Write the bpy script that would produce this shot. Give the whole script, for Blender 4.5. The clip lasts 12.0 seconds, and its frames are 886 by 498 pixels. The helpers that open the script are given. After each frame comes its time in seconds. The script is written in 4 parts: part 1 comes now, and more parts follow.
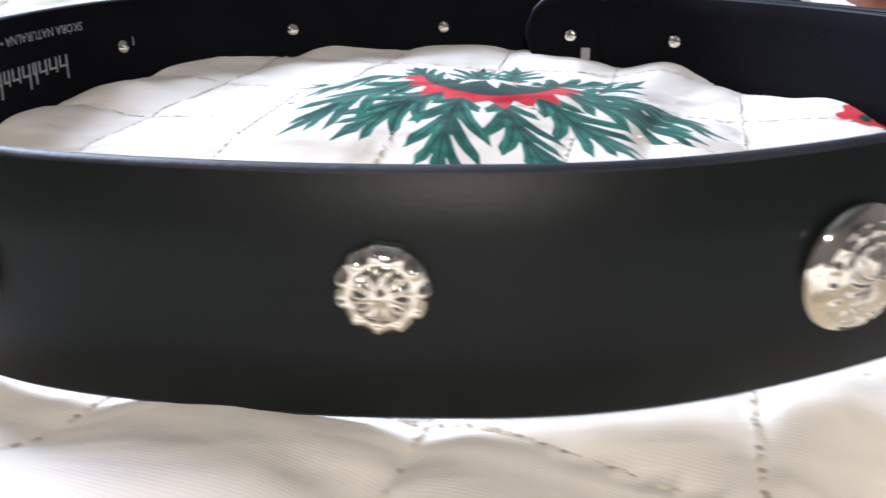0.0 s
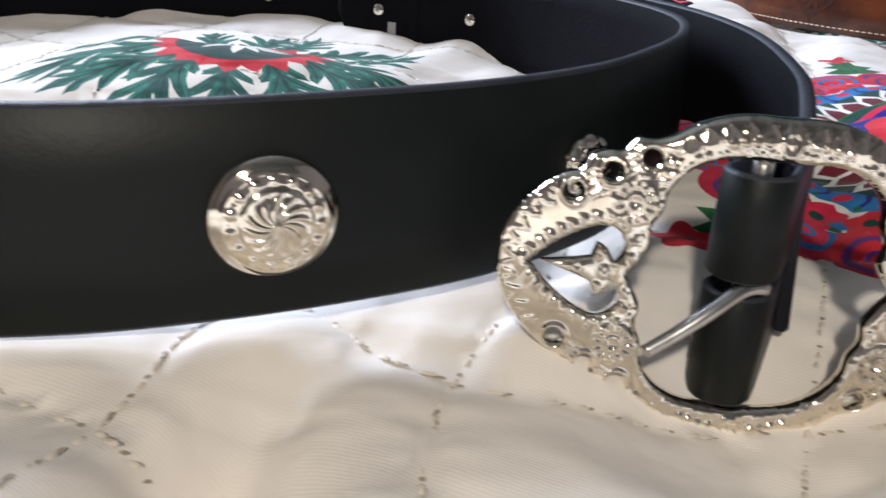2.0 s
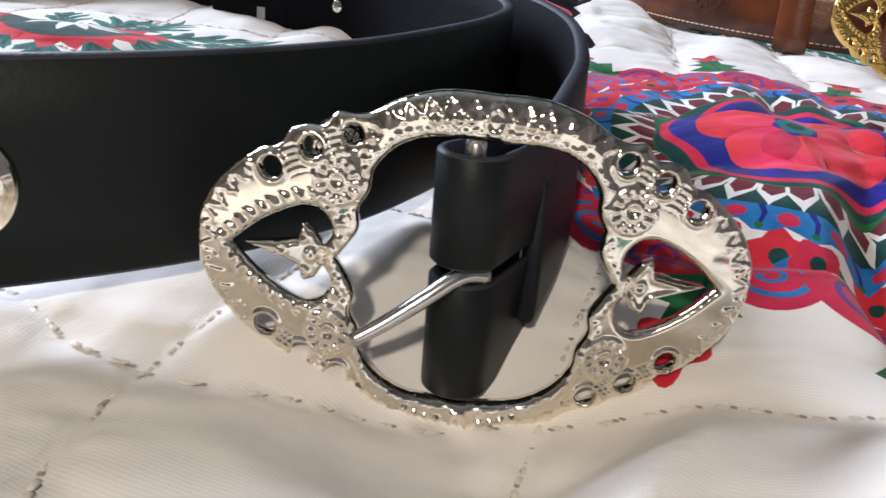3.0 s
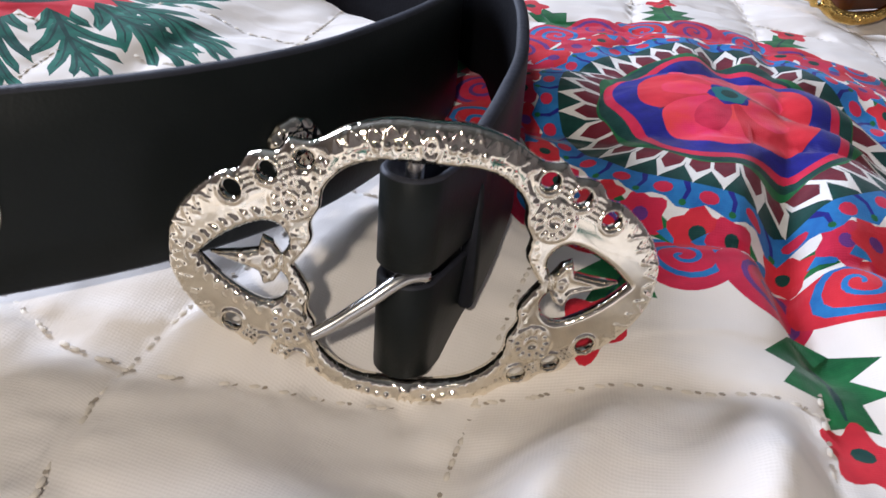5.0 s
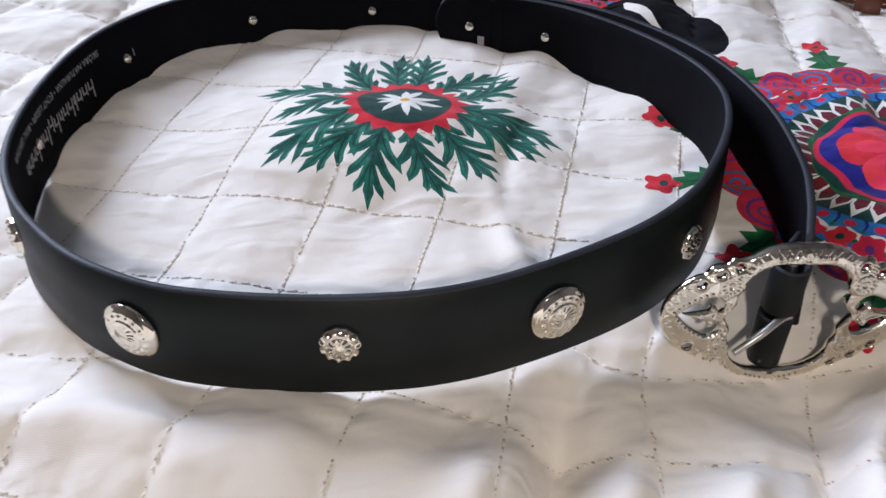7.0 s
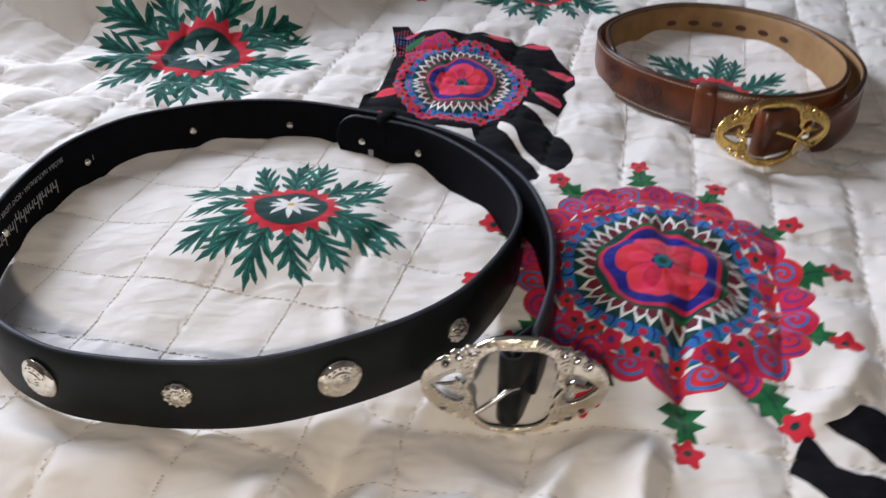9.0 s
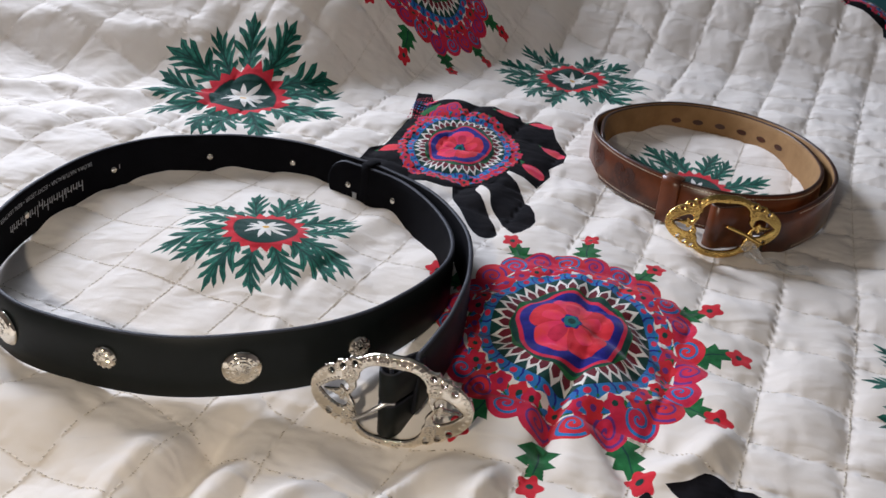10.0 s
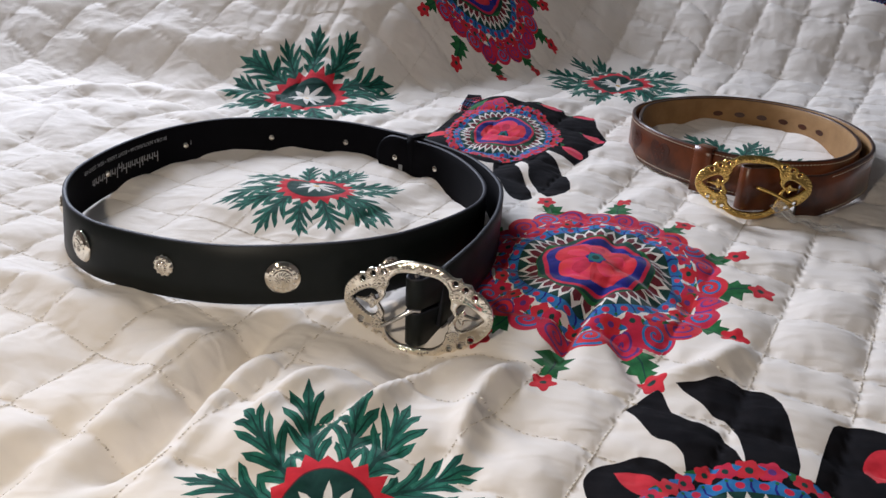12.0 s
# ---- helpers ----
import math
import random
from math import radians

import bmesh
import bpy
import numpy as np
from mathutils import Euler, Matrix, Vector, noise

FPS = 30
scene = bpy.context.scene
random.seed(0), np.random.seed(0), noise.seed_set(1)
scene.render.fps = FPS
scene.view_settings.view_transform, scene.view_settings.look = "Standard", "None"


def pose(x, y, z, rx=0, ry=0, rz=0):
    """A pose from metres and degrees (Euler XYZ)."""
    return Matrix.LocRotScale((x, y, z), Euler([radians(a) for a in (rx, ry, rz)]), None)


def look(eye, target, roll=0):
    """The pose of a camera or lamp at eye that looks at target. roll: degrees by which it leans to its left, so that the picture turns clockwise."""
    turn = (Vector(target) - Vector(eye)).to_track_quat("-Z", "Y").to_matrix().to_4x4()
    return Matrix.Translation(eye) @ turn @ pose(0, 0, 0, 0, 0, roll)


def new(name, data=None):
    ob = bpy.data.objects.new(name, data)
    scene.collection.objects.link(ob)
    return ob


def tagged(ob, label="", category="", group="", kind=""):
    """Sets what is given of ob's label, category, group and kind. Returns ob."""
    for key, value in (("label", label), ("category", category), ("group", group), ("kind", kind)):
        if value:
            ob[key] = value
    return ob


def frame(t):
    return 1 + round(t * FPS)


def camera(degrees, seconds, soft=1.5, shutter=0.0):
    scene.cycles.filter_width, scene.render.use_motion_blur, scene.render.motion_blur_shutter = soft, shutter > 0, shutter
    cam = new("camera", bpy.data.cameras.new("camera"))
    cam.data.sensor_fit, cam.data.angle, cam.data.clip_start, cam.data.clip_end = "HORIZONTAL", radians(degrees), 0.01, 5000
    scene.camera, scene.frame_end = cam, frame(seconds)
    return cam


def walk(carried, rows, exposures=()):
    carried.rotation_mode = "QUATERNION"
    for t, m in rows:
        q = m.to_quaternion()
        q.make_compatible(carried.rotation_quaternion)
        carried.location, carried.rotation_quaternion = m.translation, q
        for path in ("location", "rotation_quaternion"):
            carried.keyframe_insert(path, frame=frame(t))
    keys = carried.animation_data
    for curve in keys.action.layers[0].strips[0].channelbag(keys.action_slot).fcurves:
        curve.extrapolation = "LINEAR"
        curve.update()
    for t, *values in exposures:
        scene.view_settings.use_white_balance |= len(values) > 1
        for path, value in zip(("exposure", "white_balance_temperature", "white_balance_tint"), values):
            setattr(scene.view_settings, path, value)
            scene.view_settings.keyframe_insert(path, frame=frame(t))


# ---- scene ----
cam = camera(60.8, 12.0, shutter=0.4)
PATH = [
    (0, (0.005, -0.002, 0.081), (-0.016, 1.865, -0.636), -0.1),
    (0.5, (0.046, -0.011, 0.082), (-0.001, 1.851, -0.649), -0.4),
    (1, (0.064, -0.01, 0.083), (-0.018, 1.847, -0.656), 0.5),
    (1.5, (0.081, -0.014, 0.085), (0.014, 1.836, -0.674), 1.9),
    (2, (0.111, -0.011, 0.08), (0.084, 1.838, -0.68), 2.7),
    (2.5, (0.134, -0.009, 0.076), (0.155, 1.84, -0.671), 4.1),
    (3, (0.161, -0.003, 0.076), (0.222, 1.849, -0.676), 4.7),
    (3.5, (0.165, -0.005, 0.079), (0.239, 1.846, -0.675), 5.0),
    (3.7, (0.165, -0.006, 0.082), (0.241, 1.845, -0.673), 5.2),
    (5.3, (0.166, -0.014, 0.12), (0.313, 1.711, -0.882), 5.1),
    (5.5, (0.167, -0.02, 0.135), (0.299, 1.712, -0.856), 5.0),
    (6, (0.123, -0.046, 0.157), (0.176, 1.673, -0.865), 3.5),
    (6.5, (0.028, -0.058, 0.193), (0.242, 1.586, -0.926), 2.7),
    (6.7, (0.017, -0.071, 0.204), (0.169, 1.537, -0.976), 1.6),
    (8.3, (0.064, -0.169, 0.274), (0.08, 1.499, -0.83), -2.4),
    (8.5, (0.069, -0.168, 0.275), (0.09, 1.505, -0.82), -2.2),
    (9, (0.129, -0.184, 0.307), (0.144, 1.505, -0.764), 0.4),
    (9.5, (0.199, -0.22, 0.339), (0.006, 1.497, -0.668), 3.8),
    (10, (0.245, -0.241, 0.321), (0.012, 1.524, -0.59), 4.9),
    (10.5, (0.269, -0.26, 0.296), (-0.043, 1.541, -0.516), 7.5),
    (11, (0.291, -0.294, 0.257), (-0.167, 1.504, -0.49), 4.1),
    (11.5, (0.297, -0.304, 0.253), (-0.143, 1.492, -0.508), 3.3),
    (12, (0.298, -0.309, 0.248), (-0.154, 1.488, -0.504), 2.6),
]
walk(cam, [(t, look(eye, target, roll)) for t, eye, target, roll in PATH],
     exposures=((0, 0.55, 5700, 16), (2.0, 0.32, 5800, 15), (3.7, 0.28, 5800, 16), (6.0, 0.02, 5750, 19), (8.3, -0.27, 5900, 17), (9.5, -0.22, 6080, 17), (12.0, -0.28, 6130, 17)))
from mathutils.geometry import delaunay_2d_cdt as cdt
# ---- light ----
world = bpy.data.worlds.new("room_air")
world.use_nodes = True
scene.world = world
wn = world.node_tree
sky = wn.nodes.new("ShaderNodeTexSky")
sky.sky_type, sky.sun_disc = "NISHITA", False
sky.sun_elevation, sky.sun_rotation = radians(40), radians(-60)
wn.links.new(sky.outputs[0], wn.nodes["Background"].inputs[0])
wn.nodes["Background"].inputs[1].default_value = 0.10


def lamp(name, kind, m, energy, color, size, size_y=None):
    data = bpy.data.lights.new(name, kind)
    data.energy, data.color = energy, color
    if kind == "AREA":
        data.shape, data.size, data.size_y = "RECTANGLE", size, size_y or size
    else:
        data.shadow_soft_size = size
    ob = new(name, data)
    ob.matrix_world = m
    return ob


window_light = lamp("window_light", "AREA", look((-1.22, 1.50, 1.28), (0.05, 0.25, 0.0)), 72, (0.85, 0.925, 1.0), 0.70, 0.8)
bulb_light = lamp("bulb_light", "POINT", pose(0.03, -0.40, 0.42), 9.0, (1.0, 0.88, 0.66), 0.022)

# ---- materials ----


def nodes_of(name):
    m = bpy.data.materials.new(name)
    m.use_nodes = True
    return m, m.node_tree, m.node_tree.nodes["Principled BSDF"]


def noise_node(nt, scale, detail=3.0, rough=0.55, coords=None):
    n = nt.nodes.new("ShaderNodeTexNoise")
    n.inputs["Scale"].default_value, n.inputs["Detail"].default_value, n.inputs["Roughness"].default_value = scale, detail, rough
    if coords is None:
        coords = nt.nodes.new("ShaderNodeTexCoord").outputs["Object"]
    nt.links.new(coords, n.inputs["Vector"])
    return n


def ramp_node(nt, source, stops):
    r = nt.nodes.new("ShaderNodeValToRGB")
    while len(r.color_ramp.elements) < len(stops):
        r.color_ramp.elements.new(0.5)
    for e, (p, c) in zip(r.color_ramp.elements, stops):
        e.position, e.color = p, (*c, 1)
    nt.links.new(source, r.inputs["Fac"])
    return r


def bump_node(nt, bsdf, source, strength, distance):
    b = nt.nodes.new("ShaderNodeBump")
    b.inputs["Strength"].default_value, b.inputs["Distance"].default_value = strength, distance
    nt.links.new(source, b.inputs["Height"])
    last = bsdf.inputs["Normal"].links
    if last:
        nt.links.new(last[0].from_socket, b.inputs["Normal"])
    nt.links.new(b.outputs[0], bsdf.inputs["Normal"])


def tint(c, k):
    return tuple(min(1.0, v * k) for v in c)


def plain(name, color, rough, metal=0.0, grain=60, vary=0.12, bump=0.1, bump_scale=800, bump_size=0.0004):
    m, nt, b = nodes_of(name)
    n = noise_node(nt, grain, 4)
    nt.links.new(ramp_node(nt, n.outputs["Fac"], [(0.3, tint(color, 1 - vary)), (0.7, tint(color, 1 + vary))]).outputs[0], b.inputs["Base Color"])
    b.inputs["Roughness"].default_value, b.inputs["Metallic"].default_value = rough, metal
    if bump:
        bump_node(nt, b, noise_node(nt, bump_scale, 2).outputs["Fac"], bump, bump_size)
    return m


def cloth(name, color, second=None, streak=90, sheen=0.12):
    """Brushed cotton with a fine weave; the dye varies in streaks and with the thread."""
    m, nt, b = nodes_of(name)
    second = second or tint(color, 0.86)
    co = nt.nodes.new("ShaderNodeTexCoord").outputs["Object"]
    n = noise_node(nt, streak, 4, 0.6, co)
    r = ramp_node(nt, n.outputs["Fac"], [(0.36, second), (0.64, color)])
    nt.links.new(r.outputs[0], b.inputs["Base Color"])
    b.inputs["Roughness"].default_value, b.inputs["Specular IOR Level"].default_value = 0.9, 0.12
    b.inputs["Sheen Weight"].default_value, b.inputs["Sheen Roughness"].default_value = sheen, 0.5
    for rot in (15, 105):
        mp = nt.nodes.new("ShaderNodeMapping")
        mp.inputs["Rotation"].default_value = (0, 0, radians(rot))
        nt.links.new(co, mp.inputs["Vector"])
        w = nt.nodes.new("ShaderNodeTexWave")
        w.inputs["Scale"].default_value, w.inputs["Distortion"].default_value = 420, 1.5
        nt.links.new(mp.outputs[0], w.inputs["Vector"])
        bump_node(nt, b, w.outputs["Fac"], 0.12, 0.0002)
    bump_node(nt, b, noise_node(nt, 160, 3, 0.5, co).outputs["Fac"], 0.14, 0.0012)
    mp = nt.nodes.new("ShaderNodeMapping")
    mp.inputs["Rotation"].default_value, mp.inputs["Scale"].default_value = (0, 0, radians(-40)), (1.0, 1.6, 1.0)
    nt.links.new(co, mp.inputs["Vector"])
    bump_node(nt, b, noise_node(nt, 26, 2.2, 0.5, mp.outputs[0]).outputs["Fac"], 0.38, 0.008)
    for turn, scale, depth in ((-65, 11, 0.0022), (20, 15, 0.0015)):
        mp = nt.nodes.new("ShaderNodeMapping")
        mp.inputs["Rotation"].default_value, mp.inputs["Scale"].default_value = (0, 0, radians(turn)), (1.0, 2.4, 1.0)
        nt.links.new(co, mp.inputs["Vector"])
        wrinkle = noise_node(nt, scale, 1.5, 0.5, mp.outputs[0])
        wrinkle.inputs["Distortion"].default_value = 0.5
        crease = ramp_node(nt, wrinkle.outputs["Fac"], [(0.32, (0, 0, 0)), (0.50, (1, 1, 1)), (0.60, (0.2, 0.2, 0.2)), (0.70, (0, 0, 0))])
        crease.color_ramp.interpolation = "EASE"
        bump_node(nt, b, crease.outputs[0], 0.3, depth)
    return m


def metal(name, color, rough):
    m, nt, b = nodes_of(name)
    n = noise_node(nt, 140, 5, 0.65)
    nt.links.new(ramp_node(nt, n.outputs["Fac"], [(0.35, tint(color, 0.86)), (0.65, color)]).outputs[0], b.inputs["Base Color"])
    b.inputs["Metallic"].default_value = 1.0
    rr = nt.nodes.new("ShaderNodeMapRange")
    rr.inputs["To Min"].default_value, rr.inputs["To Max"].default_value = rough * 0.7, rough * 1.5
    nt.links.new(n.outputs["Fac"], rr.inputs["Value"])
    nt.links.new(rr.outputs[0], b.inputs["Roughness"])
    bump_node(nt, b, noise_node(nt, 300, 3).outputs["Fac"], 0.03, 0.0003)
    return m


def leather(name, color, second, rough, pore=900, strength=0.25, shine=0.5):
    m, nt, b = nodes_of(name)
    n = noise_node(nt, 28, 6, 0.6)
    nt.links.new(ramp_node(nt, n.outputs["Fac"], [(0.35, second), (0.65, color)]).outputs[0], b.inputs["Base Color"])
    b.inputs["Roughness"].default_value, b.inputs["Specular IOR Level"].default_value = rough, shine
    v = nt.nodes.new("ShaderNodeTexVoronoi")
    v.inputs["Scale"].default_value = pore
    nt.links.new(nt.nodes.new("ShaderNodeTexCoord").outputs["Object"], v.inputs["Vector"])
    bump_node(nt, b, v.outputs["Distance"], strength, 0.0003)
    bump_node(nt, b, noise_node(nt, 120, 4).outputs["Fac"], 0.12, 0.0008)
    return m


CLOTH = cloth("cream_cotton", (0.84, 0.785, 0.725), (0.80, 0.74, 0.67), 14)
INKS = {
    "green": cloth("print_green", (0.022, 0.165, 0.118), (0.006, 0.062, 0.050), 95),
    "fern": cloth("print_light_green", (0.045, 0.235, 0.170), (0.016, 0.130, 0.095), 140),
    "dark": cloth("print_dark_green", (0.012, 0.060, 0.050), (0.006, 0.036, 0.032)),
    "leaf": cloth("print_leaf_green", (0.020, 0.160, 0.050), (0.010, 0.090, 0.030)),
    "red": cloth("print_red", (0.640, 0.030, 0.045), (0.520, 0.020, 0.035)),
    "scarlet": cloth("print_scarlet", (0.720, 0.050, 0.050), (0.700, 0.030, 0.110), 60),
    "pink": cloth("print_pink", (0.620, 0.024, 0.068), (0.470, 0.018, 0.055)),
    "crimson": cloth("print_crimson", (0.440, 0.020, 0.060), (0.330, 0.015, 0.050)),
    "maroon": cloth("print_maroon", (0.170, 0.018, 0.030), (0.110, 0.014, 0.024)),
    "blue": cloth("print_blue", (0.030, 0.200, 0.480), (0.020, 0.120, 0.360)),
    "navy": cloth("print_navy", (0.020, 0.020, 0.250), (0.014, 0.014, 0.150)),
    "purple": cloth("print_purple", (0.150, 0.040, 0.230), (0.110, 0.030, 0.180)),
    "black": cloth("print_black", (0.010, 0.009, 0.011), (0.006, 0.006, 0.008), 90, 0.0),
    "white": cloth("print_white", (0.820, 0.790, 0.740)),
    "yellow": cloth("print_yellow", (0.750, 0.420, 0.060)),
    "teal": cloth("print_teal", (0.010, 0.150, 0.160)),
}
INK_NAMES = list(INKS)
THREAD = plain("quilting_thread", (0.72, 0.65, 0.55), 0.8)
# cream cloth darkened to stand in for shade in the gaps between stitches
NEEDLE_HOLE_SHADE = plain("needle_hole_shade", (0.40, 0.34, 0.27), 0.95)
BLACK_LEATHER = leather("black_leather", (0.0075, 0.0100, 0.0098), (0.0052, 0.0072, 0.0072), 0.46, 1100, 0.07, 0.21)
# cut edge of the leather, its colour raised to paint in a bluish highlight
BLACK_EDGE_LIT = leather("black_leather_edge_lit", (0.032, 0.034, 0.046), (0.014, 0.015, 0.021), 0.6, 600, 0.3, 0.3)
BLACK_SUEDE = leather("black_leather_back", (0.005, 0.005, 0.007), (0.003, 0.003, 0.0045), 0.8, 700, 0.25, 0.07)
BROWN_LEATHER = leather("brown_leather", (0.165, 0.044, 0.013), (0.050, 0.015, 0.007), 0.28, 700, 0.15)
BROWN_EDGE = leather("brown_leather_edge", (0.050, 0.018, 0.010), (0.028, 0.011, 0.007), 0.35, 500, 0.2)
TAN_SUEDE = leather("tan_leather_back", (0.350, 0.200, 0.080), (0.250, 0.135, 0.050), 0.8, 900, 0.4)
EMBOSS = leather("embossed_brown_leather", (0.085, 0.025, 0.010), (0.040, 0.013, 0.007), 0.35, 500, 0.5)
SILVER = metal("silver_plate", (0.90, 0.83, 0.70), 0.06)
GOLD = metal("gold_plate", (0.84, 0.56, 0.17), 0.20)
STEEL = metal("steel", (0.62, 0.60, 0.57), 0.22)
SILVER_INK = plain("silver_ink", (0.36, 0.36, 0.37), 0.45, 0.3, bump=0)
CLEAR_PLASTIC = plain("clear_plastic", (0.85, 0.86, 0.86), 0.12, bump=0)
CLEAR_PLASTIC.node_tree.nodes["Principled BSDF"].inputs["Alpha"].default_value = 0.16
WHITE_THREAD = plain("white_thread", (0.70, 0.62, 0.48), 0.7)
TEAL_PAINT = plain("teal_wall_paint", (0.035, 0.150, 0.165), 0.7, grain=3, vary=0.1, bump=0.2, bump_scale=90, bump_size=0.002)
DIM_PAINT = plain("grey_ceiling_paint", (0.22, 0.23, 0.23), 0.8, grain=3, vary=0.08, bump=0.2, bump_scale=90, bump_size=0.002)
WHITE_PAINT = plain("white_paint", (0.74, 0.72, 0.68), 0.8, grain=3, vary=0.05, bump=0.2, bump_scale=90, bump_size=0.002)
WOOD = plain("floor_wood", (0.20, 0.11, 0.06), 0.5, grain=9, vary=0.35, bump=0.2, bump_scale=60, bump_size=0.002)
GREY_PAINT = plain("warm_grey_wall_paint", (0.30, 0.26, 0.24), 0.8, grain=3, vary=0.1, bump=0.2, bump_scale=90, bump_size=0.002)
TICKING = plain("mattress_ticking", (0.60, 0.58, 0.54), 0.85)

# ---- building helpers ----


def mesh_of(name, verts, faces, mats, indices=None, smooth=True, normals=None):
    me = bpy.data.meshes.new(name)
    me.from_pydata([tuple(map(float, v)) for v in verts], [], faces)
    for m in mats:
        me.materials.append(m)
    if indices is not None:
        me.polygons.foreach_set("material_index", np.asarray(indices, dtype=np.int32))
    me.polygons.foreach_set("use_smooth", np.full(len(faces), smooth, dtype=bool))
    me.update()
    if normals is not None:
        me.normals_split_custom_set_from_vertices([tuple(n) for n in normals])
    return me


def part(name, data, parent, label=""):
    """Links a mesh, or a bmesh with its material, as one mesh object under a thing or part."""
    ob = new(name, data)
    ob.parent = parent
    if label:
        tagged(ob, label)
    return ob


def thing(name, label, category, at=(0, 0, 0), group="", kind="", data=None):
    ob = new(name, data)
    ob.location = at
    return tagged(ob, label, category, group, kind)


def box_mesh(name, lo, hi, mat, bevel=0.0):
    bm = bmesh.new()
    bmesh.ops.create_cube(bm, size=1)
    for v in bm.verts:
        v.co = [lo[i] + (v.co[i] + 0.5) * (hi[i] - lo[i]) for i in range(3)]
    if bevel:
        bmesh.ops.bevel(bm, geom=bm.edges[:], offset=bevel, segments=3, affect="EDGES", profile=0.5)
    me = bpy.data.meshes.new(name)
    bm.to_mesh(me)
    bm.free()
    me.materials.append(mat)
    return me


def smooth_path(points, per=12):
    """A Catmull-Rom curve through the points, evenly resampled later."""
    p = np.array(points, float)
    p = np.vstack([2 * p[0] - p[1], p, 2 * p[-1] - p[-2]])
    out = []
    for i in range(1, len(p) - 2):
        for t in np.linspace(0, 1, per, endpoint=False):
            a, b, c, d = p[i - 1:i + 3]
            out.append(0.5 * ((2 * b) + (c - a) * t + (2 * a - 5 * b + 4 * c - d) * t * t + (3 * b - a - 3 * c + d) * t ** 3))
    out.append(p[-2])
    return np.array(out)


def resample(p, step):
    d = np.r_[0, np.cumsum(np.linalg.norm(np.diff(p, axis=0), axis=1))]
    s = np.linspace(0, d[-1], max(2, int(d[-1] / step)))
    return np.stack([np.interp(s, d, p[:, k]) for k in range(p.shape[1])], 1)


def sstep(a, b, x):
    t = np.clip((x - a) / (b - a), 0, 1)
    return t * t * (3 - 2 * t)


# ---- the bed's shape ----
def soft(d, k):
    return k * np.logaddexp(0, d / k)


CELL = 0.056


def quilt_uv(x, y):
    """Numbers the quilting lines: they run slightly askew, and wander where the cloth is pulled."""
    dx, dy = x + 0.022, y - 0.227
    u = (0.0525 * dx - 0.0165 * dy) / 0.003172
    v = (0.0125 * dx + 0.0565 * dy) / 0.003172
    near = np.exp(-((x - 0.11) / 0.05) ** 2 - ((y - 0.115) / 0.04) ** 2)
    u = u - 0.28 * sstep(0.17, 0.27, x) * (1 - sstep(0.3, 0.6, y)) + 0.20 * near
    v = v + 0.47 * sstep(0.33, 0.40, x) * sstep(0.10, 0.16, y) + 0.45 * near + 0.25 * (1 - sstep(0.02, 0.12, y)) * (1 - sstep(0.05, 0.12, x))
    u = u + 0.05 * np.sin(9 * y + 2) * sstep(0.3, 0.6, y)
    v = v + 0.05 * np.sin(11 * x + 1) * sstep(0.3, 0.6, y)
    # towards the pillows the cover is drawn askew, and its squares lie wider
    w = sstep(0.34, 0.46, y) * sstep(-0.10, -0.24, x)
    u = u + w * (9.50 * (x + 0.25) - 7.15 * (y - 0.52) - 5.45 - u)
    v = v + w * (7.12 * (x + 0.25) + 21.05 * (y - 0.52) + 4.25 - v)
    return u, v


LATTICE = np.random.RandomState(5).rand(128, 128)


def value_noise(x, y):
    i, j = np.floor(x).astype(int), np.floor(y).astype(int)
    fx, fy = x - i, y - j
    fx, fy = fx * fx * (3 - 2 * fx), fy * fy * (3 - 2 * fy)
    a, b = LATTICE[i % 128, j % 128], LATTICE[(i + 1) % 128, j % 128]
    c, d = LATTICE[i % 128, (j + 1) % 128], LATTICE[(i + 1) % 128, (j + 1) % 128]
    return (a + (b - a) * fx) * (1 - fy) + (c + (d - c) * fx) * fy


def along(x, y, turn, long, wide):
    """Coordinates for wrinkles that run one way and wander a little."""
    c, s = math.cos(radians(turn)), math.sin(radians(turn))
    a, b = (c * x + s * y) / long + turn, (-s * x + c * y) / wide + 2.3 * turn
    return a, b + 0.9 * value_noise(a * 1.7 + 9, b * 0.5)


HILLS = (  # x, y, reach across, reach along, turn, height
    (0.000, 0.290, 0.075, 0.055, 0, 0.019),
    (0.105, 0.312, 0.025, 0.030, 0, -0.003),
    (0.290, 0.240, 0.055, 0.085, 0, 0.009),
    (0.352, 0.225, 0.030, 0.060, 0, -0.005),
    (0.505, 0.465, 0.050, 0.060, 0, -0.008),
    (0.168, 0.112, 0.036, 0.036, 0, -0.019),
    (-0.040, 0.085, 0.070, 0.034, 0, 0.010),
    (0.140, 0.020, 0.045, 0.040, 0, 0.008),
    (0.150, 0.610, 0.060, 0.060, 0, 0.012),
    (-0.300, 0.450, 0.120, 0.050, 15, 0.012),
    (0.410, 0.460, 0.130, 0.100, 0, -0.009),
    (0.405, 0.570, 0.085, 0.085, 0, -0.008),
)
